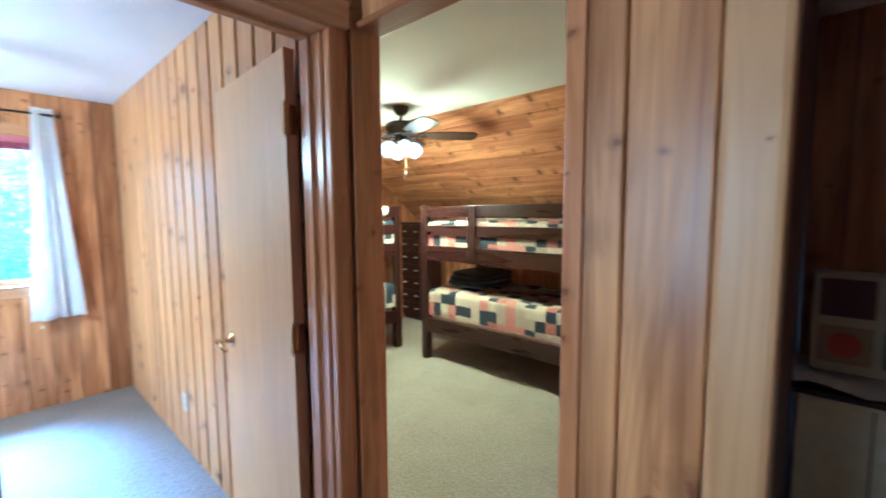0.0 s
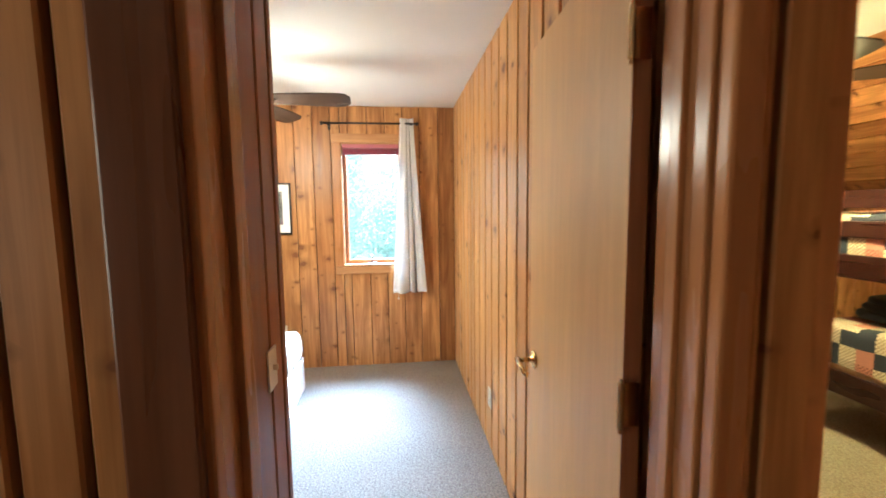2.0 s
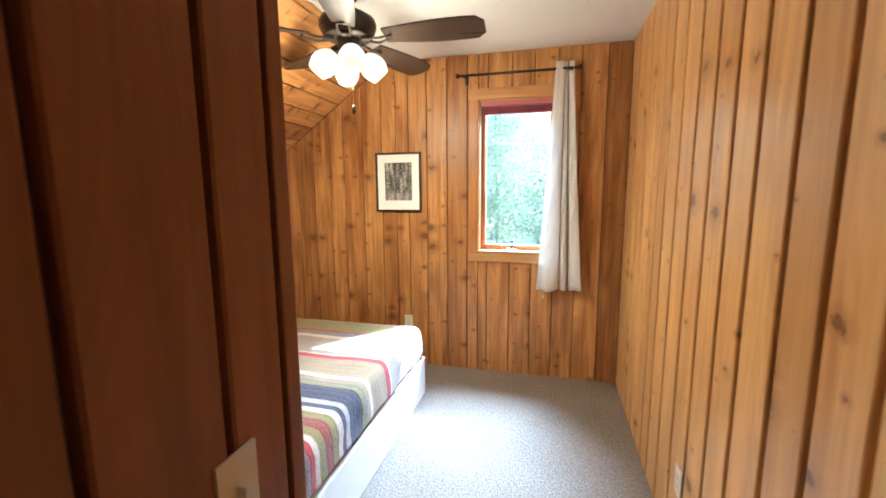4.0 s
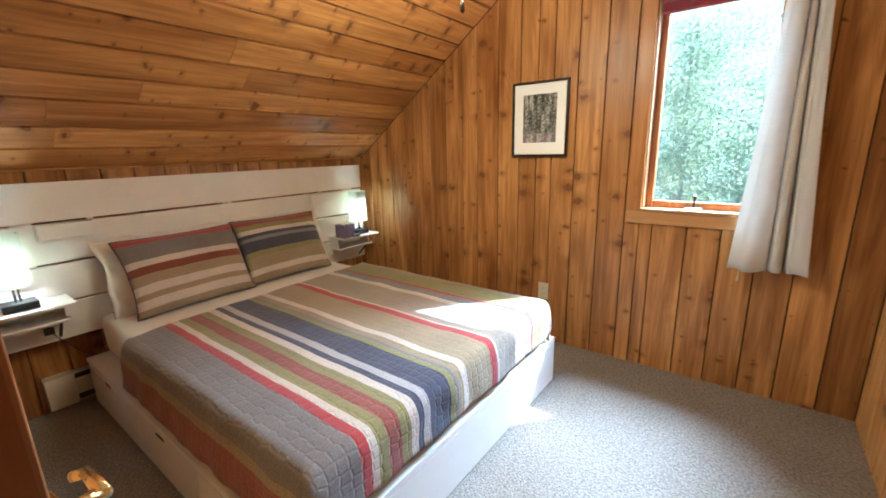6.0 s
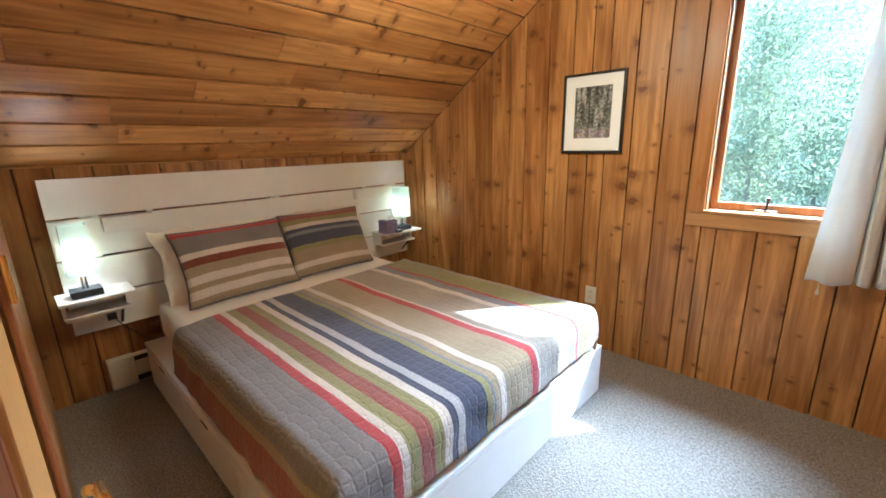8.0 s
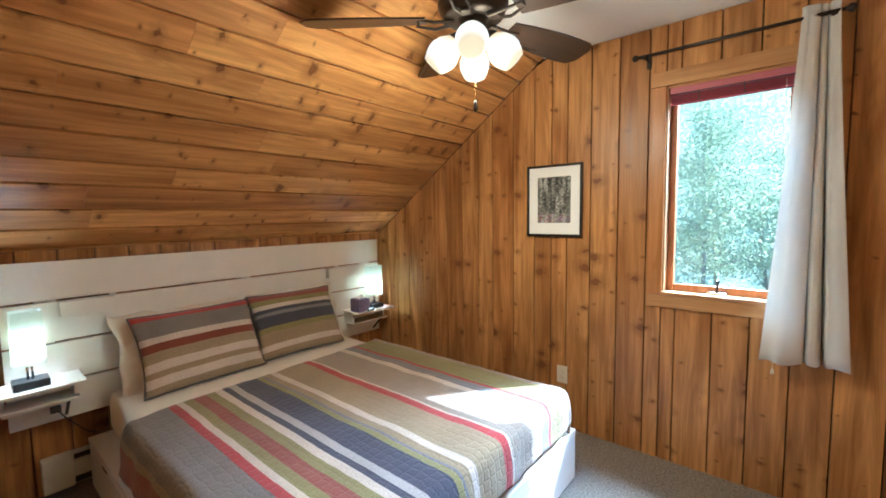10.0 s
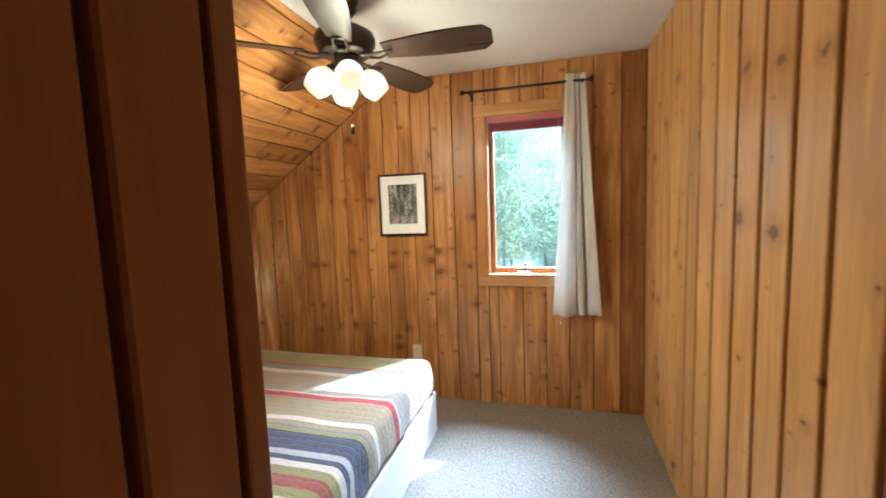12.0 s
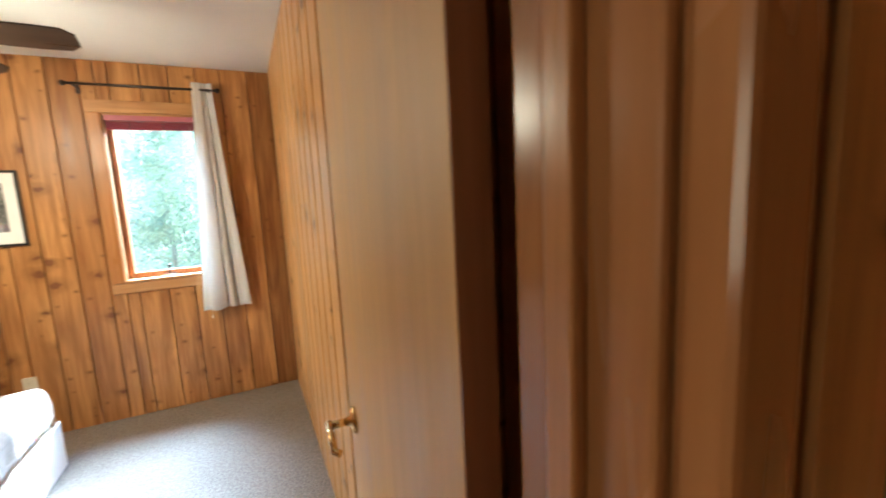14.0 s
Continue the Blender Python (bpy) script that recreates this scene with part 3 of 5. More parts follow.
panel_wall("wall_nook_east", "dark board wall of the storage nook", "-x", 1.5, (-1.6, 3.0), 0.15, 0.006, 0.018, 0.08, GABLE, seed=17)
panel_wall("wall_nook_back", "dark board wall at the back of the storage nook", "-y", 2.75, (0.25, 1.5), 0.15, 0.006, 0.018, 0.05, FLAT, seed=18)
# unseen end wall; its opening is made up to let the fill light in
panel_wall("wall_hall_south", "board wall closing the hall, with an opening added for the fill light", "+y", -1.6, (-0.75, 1.5), 0.15, 0.006, 0.018, 0.08, FLAT, [(-0.65, -0.03, 0.95, 2.05)], seed=19)

# ---- openings: doors, casings, window ----
def rounded(x0, x1, y0, y1, z0, z1, b=0.004):
    return box(x0, x1, y0, y1, z0, z1, b)


# bedroom doorway
frame_b = tagged(new("door_frame_1"), "varnished cedar frame round the bedroom doorway", "door frame", kind="structure")
part("jamb", rounded(-0.895, -0.735, -0.019, 0.0, 0, 2.0), jamb_wood, frame_b)
part("jamb", rounded(-0.885, -0.768, 0.69, 0.709, 0, 2.0), jamb_wood, frame_b)
part("head_jamb", rounded(-0.875, -0.735, -0.019, 0.709, 2.0005, 2.019), cedar_trim_h, frame_b)
part("stop", rounded(-0.840, -0.814, 0.0, 0.012, 0, 2.0, 0.003), jamb_wood, frame_b)
part("stop", rounded(-0.840, -0.814, 0.678, 0.69, 0, 2.0, 0.003), jamb_wood, frame_b)
part("head_stop", rounded(-0.840, -0.814, 0.012, 0.678, 1.988, 2.0, 0.003), cedar_trim_h, frame_b)
part("casing", rounded(-0.74, -0.722, -0.102, -0.012, 0, 2.075), dark_casing, frame_b, "dark brown casing")
part("casing", rounded(-0.767, -0.736, 0.697, 0.752, 0, 2.075, 0.006), jamb_wood, frame_b)
part("head_casing", rounded(-0.74, -0.720, -0.095, 0.76, 2.012, 2.085), cedar_trim_h, frame_b)
part("casing", rounded(-0.892, -0.873, -0.124, -0.012, 0, 2.06), jamb_wood, frame_b)
# casing behind the hinge gap, coloured dark to stand for the gap's shade
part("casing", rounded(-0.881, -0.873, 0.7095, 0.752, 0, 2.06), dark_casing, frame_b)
part("head_casing", rounded(-0.892, -0.873, -0.09, 0.77, 2.012, 2.075), cedar_trim_h, frame_b)


# bedroom door, open against the north wall: local x runs from the hinge to the latch
leaf_turn = math.degrees(math.atan2(0.038, -0.668))
door_1 = empty("door_1", pose(-0.930, 0.660, 0.008, 0, 0, leaf_turn), "pale birch veneer flush door standing open against the wall", "door", kind="structure")
part("leaf", rounded(0.0015, 0.668, -0.040, -0.004, 0.0, 1.985, 0.002), birch, door_1)
part("hinge_edge", box(0.0, 0.0014, -0.0395, -0.0045, 0.0, 1.985), sash_wood, door_1, "dark stained door edge")
for hz in (0.28, 1.08, 1.77):
    bm = tube((-0.006, 0.002, hz - 0.045), (-0.006, 0.002, hz + 0.045), 0.0065)
    for k in (-0.05, 0.05):
        add_tube(bm, (-0.006, 0.002, hz + k - 0.005), (-0.006, 0.002, hz + k + 0.005), 0.0045, 0.003)
    hg = part("hinge", bm, brass, door_1, "worn brass butt hinge")
    part("hinge_leaf", box(-0.0025, -0.0005, -0.036, -0.004, hz - 0.045, hz + 0.045), brass, hg)
rose = part("rose", lathe([(0.006, 0.0), (0.029, 0.0), (0.031, 0.004), (0.027, 0.009), (0.012, 0.012), (0.010, 0.02)], 20), brass, door_1, "brass rose", smooth=True,
            at=pose(0.603, -0.004, 0.945, -90))
bm = tube((0.603, 0.012, 0.945), (0.603, 0.056, 0.945), 0.009)
add_tube(bm, (0.608, 0.056, 0.948), (0.520, 0.056, 0.932), 0.0095, 0.007)
add_tube(bm, (0.523, 0.057, 0.932), (0.514, 0.044, 0.928), 0.007, 0.008)
part("lever", bm, brass, door_1, "brass lever handle", smooth=True)
part("latch_plate", box(0.6681, 0.6695, -0.034, -0.010, 0.915, 0.975), brass, door_1, "brass latch plate")

# closet door in the east wall of the bedroom
frame_c = tagged(new("door_frame_2"), "varnished cedar casing round the closet door", "door frame", kind="structure")
# closet casing takes the same colour with the shade in it
part("casing", rounded(CLOSET - 0.005, CLOSET + 0.012, -0.224, -0.2055, 0, 2.05, 0.003), shaded_boards, frame_c)
part("casing", rounded(CLOSET - 0.010, CLOSET + 0.002, -0.905, -0.834, 0, 2.05), shaded_boards, frame_c)
part("head_casing", rounded(CLOSET - 0.012, CLOSET + 0.002, -0.905, -0.2245, 1.985, 2.05), shaded_boards, frame_c)
door_2 = empty("door_2", pose(CLOSET + 0.006, -0.8305, 0.008, 0, 0, 1.6) @ pose(0, 0.605, 0), "birch veneer closet door standing just ajar", "door", kind="structure")
part("leaf", rounded(0.0, 0.034, -0.605, 0.0, 0.0, 1.975, 0.002), birch, door_2)
lh = part("lever_handle", tube((-0.002, -0.052, 0.945), (-0.044, -0.052, 0.945), 0.009), brass, door_2, "polished brass lever handle", smooth=True)
part("rose", lathe([(0.006, 0.0), (0.029, 0.0), (0.031, 0.004), (0.027, 0.009), (0.012, 0.012)], 20), brass, lh, smooth=True, at=pose(0.0, -0.052, 0.945, 0, -90))
bm = tube((-0.044, -0.046, 0.948), (-0.046, -0.125, 0.935), 0.0085, 0.007)
add_tube(bm, (-0.046, -0.123, 0.935), (-0.034, -0.134, 0.932), 0.0065, 0.007)
part("lever", bm, brass, lh, smooth=True)
for hz in (0.25, 1.10, 1.75):
    hg = part("hinge", tube((-0.022, -0.609, hz - 0.045), (-0.022, -0.609, hz + 0.045), 0.006), brass, door_2, "brass butt hinge")
    part("hinge_leaf", box(-0.0182, -0.0164, -0.650, -0.612, hz - 0.045, hz + 0.045), brass, hg)

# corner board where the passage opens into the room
trim("trim_corner", "flat board over the corner of the passage wall, darkened for shade", rounded(CLOSET - 0.004, -1.4975, -0.205, PASSAGE + 0.003, 0, CEIL, 0.004), shaded_boards)

# bunk room doorway
frame_k = tagged(new("door_frame_3"), "plain cedar lining of the open bunk room doorway", "door frame", kind="structure")
part("jamb", rounded(-0.762, -0.741, 0.80, 0.886, 0, 2.05), cedar_trim, frame_k)
part("jamb", rounded(-0.077, -0.037, 0.790, 0.886, 0, 2.03), cedar_trim, frame_k)
part("head_jamb", rounded(-0.741, -0.077, 0.795, 0.886, 2.03, 2.049), wood("head_board", 0, (0.42, 0.18, 0.06), (0.28, 0.10, 0.03), knots=0.2, spread=0.1), frame_k)
trim("trim_post", "pale planed post at the end of the hall wall", rounded(0.176, 0.262, HALL_N - 0.012, HALL_N + 0.09, 0, CEIL, 0.012), wood("pale_post", 2, (0.60, 0.37, 0.15), (0.47, 0.26, 0.09), knots=0.1, spread=0.1))

# window in the gable wall
y0, y1, z0, z1 = WIN
win = tagged(new("window_1"), "wooden crank window with cedar casing, sunlit trees outside", "window", kind="structure")
part("casing", rounded(WEST - 0.002, WEST + 0.016, y0 - 0.068, y0 + 0.004, z0 - 0.005, z1), cedar_trim, win)
part("casing", rounded(WEST - 0.002, WEST + 0.016, y1 - 0.004, y1 + 0.068, z0 - 0.005, z1), cedar_trim, win)
part("head_casing", rounded(WEST - 0.002, WEST + 0.018, y0 - 0.074, y1 + 0.074, z1 + 0.001, z1 + 0.078), cedar_trim_h, win)
part("apron", rounded(WEST - 0.002, WEST + 0.014, y0 - 0.074, y1 + 0.074, z0 - 0.075, z0 - 0.006), cedar_trim_h, win)
part("sill", rounded(-4.205, WEST + 0.020, y0 + 0.001, y1 - 0.001, z0 - 0.004, z0 + 0.012, 0.003), cedar_trim_h, win)
for ya, yb in ((y0, y0 + 0.012), (y1 - 0.012, y1)):
    part("liner", rounded(-4.205, WEST - 0.002, ya, yb, z0 + 0.012, z1 - 0.012, 0.002), wood("pale_liner", 2, (0.62, 0.42, 0.22), (0.52, 0.33, 0.15), knots=0, spread=0.05) if ya == y0 else cedar_trim, win)
part("head_liner", rounded(-4.205, WEST - 0.002, y0, y1, z1 - 0.012, z1, 0.002), cedar_trim_h, win)
sash = part("sash", rounded(-4.175, -4.135, y0 + 0.012, y0 + 0.046, z0 + 0.012, z1 - 0.012, 0.004), sash_wood, win, "reddish stained sash")
part("stile", rounded(-4.175, -4.135, y1 - 0.046, y1 - 0.012, z0 + 0.012, z1 - 0.012, 0.004), sash_wood, sash)
part("rail", rounded(-4.174, -4.136, y0 + 0.046, y1 - 0.046, z0 + 0.012, z0 + 0.050, 0.004), sash_wood, sash)
part("rail", rounded(-4.174, -4.136, y0 + 0.046, y1 - 0.046, z1 - 0.050, z1 - 0.012, 0.004), sash_wood, sash)
gm, gnt, gb = material("window_glass")
gnt.nodes.remove(gb)
gt, gg, gx = gnt.nodes.new("ShaderNodeBsdfTransparent"), node(gnt, "ShaderNodeBsdfGlossy", Roughness=0.02), node(gnt, "ShaderNodeMixShader", Fac=0.05)
gnt.links.new(gt.outputs[0], gx.inputs[1])
gnt.links.new(gg.outputs[0], gx.inputs[2])
gd, gy = gnt.nodes.new("ShaderNodeBsdfTranslucent"), node(gnt, "ShaderNodeMixShader", Fac=0.0025)
gd.inputs["Color"].default_value = (0.80, 0.86, 0.88, 1)
gnt.links.new(gx.outputs[0], gy.inputs[1])
gnt.links.new(gd.outputs[0], gy.inputs[2])
gnt.links.new(gy.outputs[0], gnt.nodes["Material Output"].inputs["Surface"])
pane = part("pane", box(-4.157, -4.153, y0 + 0.044, y1 - 0.044, z0 + 0.048, z1 - 0.048), gm, win)
pane.visible_shadow = False
crank = part("crank", box(-4.137, -4.105, -0.045, 0.045, z0 + 0.0125, z0 + 0.026, 0.003), chrome, win, "metal window crank on the sill")
bm = tube((-4.112, 0.0, z0 + 0.024), (-4.106, 0.004, z0 + 0.075), 0.006, 0.005)
add_tube(bm, (-4.106, 0.004, z0 + 0.075), (-4.100, 0.004, z0 + 0.092), 0.009, 0.008)
part("crank_handle", bm, bronze, crank)

# burgundy pleated blind gathered under the head
blind = empty("window_blind", pose(-4.088, 0.025, z1 - 0.012), "burgundy cellular blind drawn up under the window head", "blind")
part("headrail", rounded(-0.022, 0.018, -0.262, 0.262, -0.034, 0.0), plain("burgundy_enamel", (0.46, 0.135, 0.165), 0.4), blind)
for k in range(7):
    part("slat", rounded(-0.020, 0.016, -0.258, 0.258, -0.0455 - k * 0.0052, -0.0425 - k * 0.0052, 0.001), burgundy, blind)
part("bottom_rail", rounded(-0.018, 0.016, -0.258, 0.258, -0.090, -0.079), burgundy, blind)
for yy in (-0.13, 0.06):
    part("cord", tube((0.014, yy, -0.09), (0.014, yy, -0.03), 0.003, seg=6), grey_piping, blind)

# curtain rod and curtain
rod = empty("curtain_rod", pose(-3.99, 0.022, 2.232), "dark bronze curtain rod with round end knobs", "curtain rod")
part("pole", tube((0, -0.40, 0), (0, 0.40, 0), 0.0085), bronze, rod, smooth=True)
for s in (-1, 1):
    part("finial", lathe([(0.004, 0), (0.014, 0.004), (0.018, 0.014), (0.015, 0.024), (0.009, 0.028), (0.009, 0.034)], 16), bronze, rod, smooth=True,
         at=Matrix.Translation((0, s * 0.432, 0)) @ Matrix.Rotation(radians(90 * s), 4, "X"))
    bm = tube((0, s * 0.365, -0.012), (-0.078, s * 0.365, -0.012), 0.005)
    add_box(bm, -0.080, -0.074, s * 0.365 - 0.012, s * 0.365 + 0.012, -0.045, 0.020)
    add_tube(bm, (0, s * 0.365, -0.014), (0, s * 0.365, 0.0), 0.011)
    part("bracket", bm, bronze, rod)


def curtain_point(a, b):
    """a across the folds, b from the top down."""
    lo = 0.286 - 0.095 * b ** 1.15
    hi = 0.406 + 0.100 * b ** 1.15
    # two broad flat folds with narrow deep creases between them
    w1 = math.exp(-((a - 0.52) / 0.03) ** 2) + 1.1 * math.exp(-((a - 0.70) / 0.026) ** 2)
    fold = 0.5 * math.sin(a * math.pi * 2.2 + 0.2) - 2.0 * w1 + 0.12 * math.sin(a * 19 + 3 * b)
    y = lo + (hi - lo) * (a + 0.02 * math.sin(a * 2 * math.pi * 3))
    depth = (0.022 + 0.016 * b) * fold
    return (-3.992 + depth + 0.010 * math.sin(7 * b + 4 * a) * b, y, 2.278 - 1.578 * b + 0.006 * math.sin(a * 16) * b)


curtain = solid(part("curtain", sheet(curtain_point, 90, 36), curtain_cloth, smooth=True), 0.003)
tagged(curtain, "white cotton curtain panel pushed to one side of the rod", "curtain")
pull = empty("blind_cord", pose(-3.975, 0.243, 0.64), "thin blind cord with a white tassel", "cord")
part("tassel", lathe([(0.003, 0), (0.008, 0.004), (0.006, 0.02), (0.002, 0.028)], 10), cream_plastic, pull, smooth=True)
part("string", tube((0, 0, 0.026), (-0.06, 0, 1.36), 0.0012, seg=5), cream_plastic, pull)

# ---- bed ----
BX0, BX1, BY0, BY1 = -3.60, -1.948, -2.50, -0.545
bed = empty("platform_bed", pose(0, 0, 0), "white painted platform bed with drawers in its sides", "bed")
part("base", rounded(BX0 + 0.012, BX1 - 0.012, BY0, BY1 - 0.012, 0.0, 0.245, 0.002), white_paint, bed)
part("deck", rounded(BX0, BX1, BY0, BY1, 0.246, 0.272, 0.004), white_paint, bed)
part("foot_panel", rounded(BX0 + 0.002, BX1 - 0.002, BY1 - 0.0115, BY1 - 0.001, 0.006, 0.244, 0.003), white_paint, bed)
for k in range(3):
    a = BY0 + 0.02 + k * 0.645
    dr = part("drawer", rounded(BX1 - 0.0118, BX1 - 0.001, a, a + 0.636, 0.022, 0.238, 0.003), white_paint, bed)
    part("finger_pull", box(BX1 - 0.0012, BX1 + 0.0008, a + 0.28, a + 0.36, 0.223, 0.2335), dark_slot, dr)

MX0, MX1, MY0, MY1, MTOP = -3.470, -2.035, -2.485, -0.575, 0.495
mat = empty("mattress", pose(0, 0, 0), "mattress under a white fitted sheet", "mattress")


def cushion(sx, sy, sz, seg=20, power=2.6, wrinkle=0.0, freq=9.0):
    """A soft box: sx, sy, sz its half sizes."""
    bm = bmesh.new()
    bmesh.ops.create_cube(bm, size=2.0)
    bmesh.ops.subdivide_edges(bm, edges=bm.edges[:], cuts=seg, use_grid_fill=True)
    for v in bm.verts:
        p = v.co.copy()
        r = (abs(p.x) ** power + abs(p.y) ** power + abs(p.z) ** power) ** (1 / power)
        p = p / r
        v.co = Vector((p.x * sx, p.y * sy, p.z * sz))
        if wrinkle:
            d = noise.noise(v.co * freq) * wrinkle
            v.co += v.co.normalized() * d
    return bm


bmx = box(MX0, MX1, MY0, MY1, 0.272, MTOP, 0.05)
part("sheet", bmx, linen, mat, "smooth white fitted sheet", smooth=True)

QUILT = [(0.12, RUST), (0.035, TAN), (0.214, GREY), (0.034, RED), (0.030, CREAM), (0.046, OLIVE), (0.056, RUST), (0.048, OLIVE), (0.032, CREAM), (0.032, NAVY), (0.036, PALEGREY),
         (0.116, NAVY), (0.030, OLIVE), (0.016, BLUEGREY), (0.036, TAN), (0.036, CREAM), (0.178, TAN), (0.044, RED), (0.009, CREAM), (0.224, TAUPE), (0.043, CREAM), (0.066, BLUEGREY), (0.020, RED), (0.17, OLIVE), (0.20, TAUPE)]
QSPAN = sum(w for w, _ in QUILT)
quilt_cloth = striped("striped_quilt", QUILT, QSPAN, relief=0.34)
Q_W, Q_LEFT = MX1 - MX0 + 0.02, 0.24                    # width over the top, hang at the open side
Q_LEN, Q_FOOT = 1.345, 0.215


def quilt_point(a, b):
    u = a * QSPAN                                       # from the hem at the open side
    v = b * (Q_LEN + Q_FOOT + 0.07 * a) - 0.07 * a      # the head edge runs askew
    side = max(0.0, Q_LEFT - u, u - Q_LEFT - Q_W)
    foot = max(0.0, v - Q_LEN)
    bend = 0.045
    drop = lambda s: s - bend * 0.6 * (1 - math.exp(-s / bend)) if s > 0 else 0.0
    out = lambda s: bend * 0.75 * (1 - math.exp(-s / (bend * 0.8)))
    uu = min(max(u, Q_LEFT), Q_LEFT + Q_W)
    x = MX1 + 0.01 - (uu - Q_LEFT)
    x += (out(side) if u < Q_LEFT else -out(side)) + (0.02 * side / 0.2 if u < Q_LEFT else 0)
    y = MY1 - (Q_LEN - min(v, Q_LEN)) + out(foot) - 0.008
    d = max(drop(side), drop(foot)) if min(side, foot) == 0 else math.hypot(drop(side), drop(foot)) * 0.93
    wob = noise.noise(Vector((u * 5, v * 5, 0.3))) * 0.007 + noise.noise(Vector((u * 16, v * 16, 2.3))) * 0.002
    edge = 1.0 - 0.35 * max(0, 1 - min(abs(u - Q_LEFT), abs(u - Q_LEFT - Q_W)) / 0.12) * (side == 0)
    z = MTOP + 0.014 * edge - d + wob
    fl = noise.noise(Vector((u * 9, v * 9, 7.0))) * 0.010 * min(1.0, (side + foot) / 0.1)
    return (x + (fl if side else 0), y + (fl if foot else 0), max(z, 0.280))


quilt = solid(part("quilt", sheet(quilt_point, 130, 100, lambda a, b: (a * QSPAN, b * (Q_LEN + Q_FOOT))), quilt_cloth, smooth=True), 0.012)
hem = bmesh.new()
rim = [quilt_point(0.0, k / 80) for k in range(81)] + [quilt_point(k / 80, 1.0) for k in range(1, 81)] + [quilt_point(1.0, 1 - k / 80) for k in range(1, 81)]
for p, q in zip(rim, rim[1:]):
    if (Vector(p) - Vector(q)).length > 0.002:
        add_tube(hem, p, q, 0.008, seg=6)
part("binding", hem, cloth("tan_binding", (0.30, 0.19, 0.10)), quilt, "tan bound edge", smooth=True)
tagged(quilt, "quilted bedspread with grey, red, olive, navy and cream stripes", "bedspread")


def pillow_body(w, h, d, wrinkle=0.006, crumple=0.0):
    """A pillow standing in its local xz plane, bulging along y, with UV metres up its height."""
    bm = bmesh.new()
    layer = bm.loops.layers.uv.new("cloth")
    n = 36
    sides = []
    for s in (-1, 1):
        g = []
        for i in range(n + 1):
            row = []
            for j in range(n + 1):
                a, b = 2 * i / n - 1, 2 * j / n - 1
                fat = ((1 - abs(a) ** 2.6) * (1 - abs(b) ** 2.6)) ** 0.55 if abs(a) < 1 and abs(b) < 1 else 0.0
                pull_in = 1 - 0.05 * (1 - b * b) if abs(a) > 0.99 else 1.0
                pinch = 1 - 0.045 * (1 - min(1, abs(a)) ** 2)
                x, z = a * w / 2 * (1 - 0.04 * (1 - b * b) * abs(a) ** 3) * pull_in, b * h / 2 * pinch
                y = s * d / 2 * fat + noise.noise(Vector((x * 7, z * 7, s * 3.0 + w))) * wrinkle * fat + noise.noise(Vector((x * 21, z * 17, s * 5.0 + w))) * wrinkle * 0.4 * fat ** 0.5
                if crumple:
                    y += noise.noise(Vector((x * 13, z * 15, s * 2.0))) * crumple * (0.3 + fat) + abs(noise.noise(Vector((x * 6 + z * 9, z * 4, 4.0)))) * crumple * 1.4 * fat
                    x += noise.noise(Vector((z * 8, b, 9.0))) * crumple * 0.7 * abs(a) ** 4
                    z += noise.noise(Vector((x * 12, a, 3.0))) * crumple * 0.7 * abs(b) ** 4
                row.append(bm.verts.new((x, y, z)))
            g.append(row)
        sides.append(g)
        for i in range(n):
            for j in range(n):
                f = bm.faces.new((g[i][j], g[i + 1][j], g[i + 1][j + 1], g[i][j + 1]))
                for lp, (p, q) in zip(f.loops, ((i, j), (i + 1, j), (i + 1, j + 1), (i, j + 1))):
                    lp[layer].uv = (p / n * w, q / n * h)
    bmesh.ops.remove_doubles(bm, verts=bm.verts, dist=0.0008)
    bmesh.ops.recalc_face_normals(bm, faces=bm.faces)
    return bm


def piping(w, h, parent):
    cu = bpy.data.curves.new("piping", "CURVE")
    cu.dimensions, cu.bevel_depth, cu.bevel_resolution = "3D", 0.0055, 2
    sp = cu.splines.new("POLY")
    pts = []
    for k in range(80):
        t = k / 80 * 4
        e, f = int(t), t % 1 * 2 - 1
        a, b = ((f, -1), (1, f), (-f, 1), (-1, -f))[e]
        x = a * w / 2 * (1 - 0.04 * (1 - b * b) * abs(a) ** 3) * (1 - 0.05 * (1 - b * b) if abs(a) > 0.99 else 1)
        z = b * h / 2 * (1 - 0.045 * (1 - a * a))
        pts.append((x, 0.0, z))
    sp.points.add(len(pts) - 1)
    for p, c in zip(sp.points, pts):
        p.co = (*c, 1)
    sp.use_cyclic_u = True
    cu.materials.append(grey_piping)
    ob = new("piping", cu)
    me = bpy.data.meshes.new_from_object(ob.evaluated_get(bpy.context.evaluated_depsgraph_get()))
    bpy.data.objects.remove(ob)
    ob = new("piping", me)
    ob.parent = parent
    return ob


P1 = [(0.035, TAN), (0.045, CREAM), (0.03, TAN), (0.045, CREAM), (0.055, TAN), (0.045, (0.22, 0.062, 0.042)), (0.035, CREAM), (0.10, GREY), (0.04, RED)]
P2 = [(0.04, TAN), (0.035, CREAM), (0.075, TAN), (0.035, OLIVE), (0.07, NAVY), (0.022, BLUEGREY), (0.025, NAVY), (0.03, CREAM), (0.035, OLIVE), (0.05, RUST)]
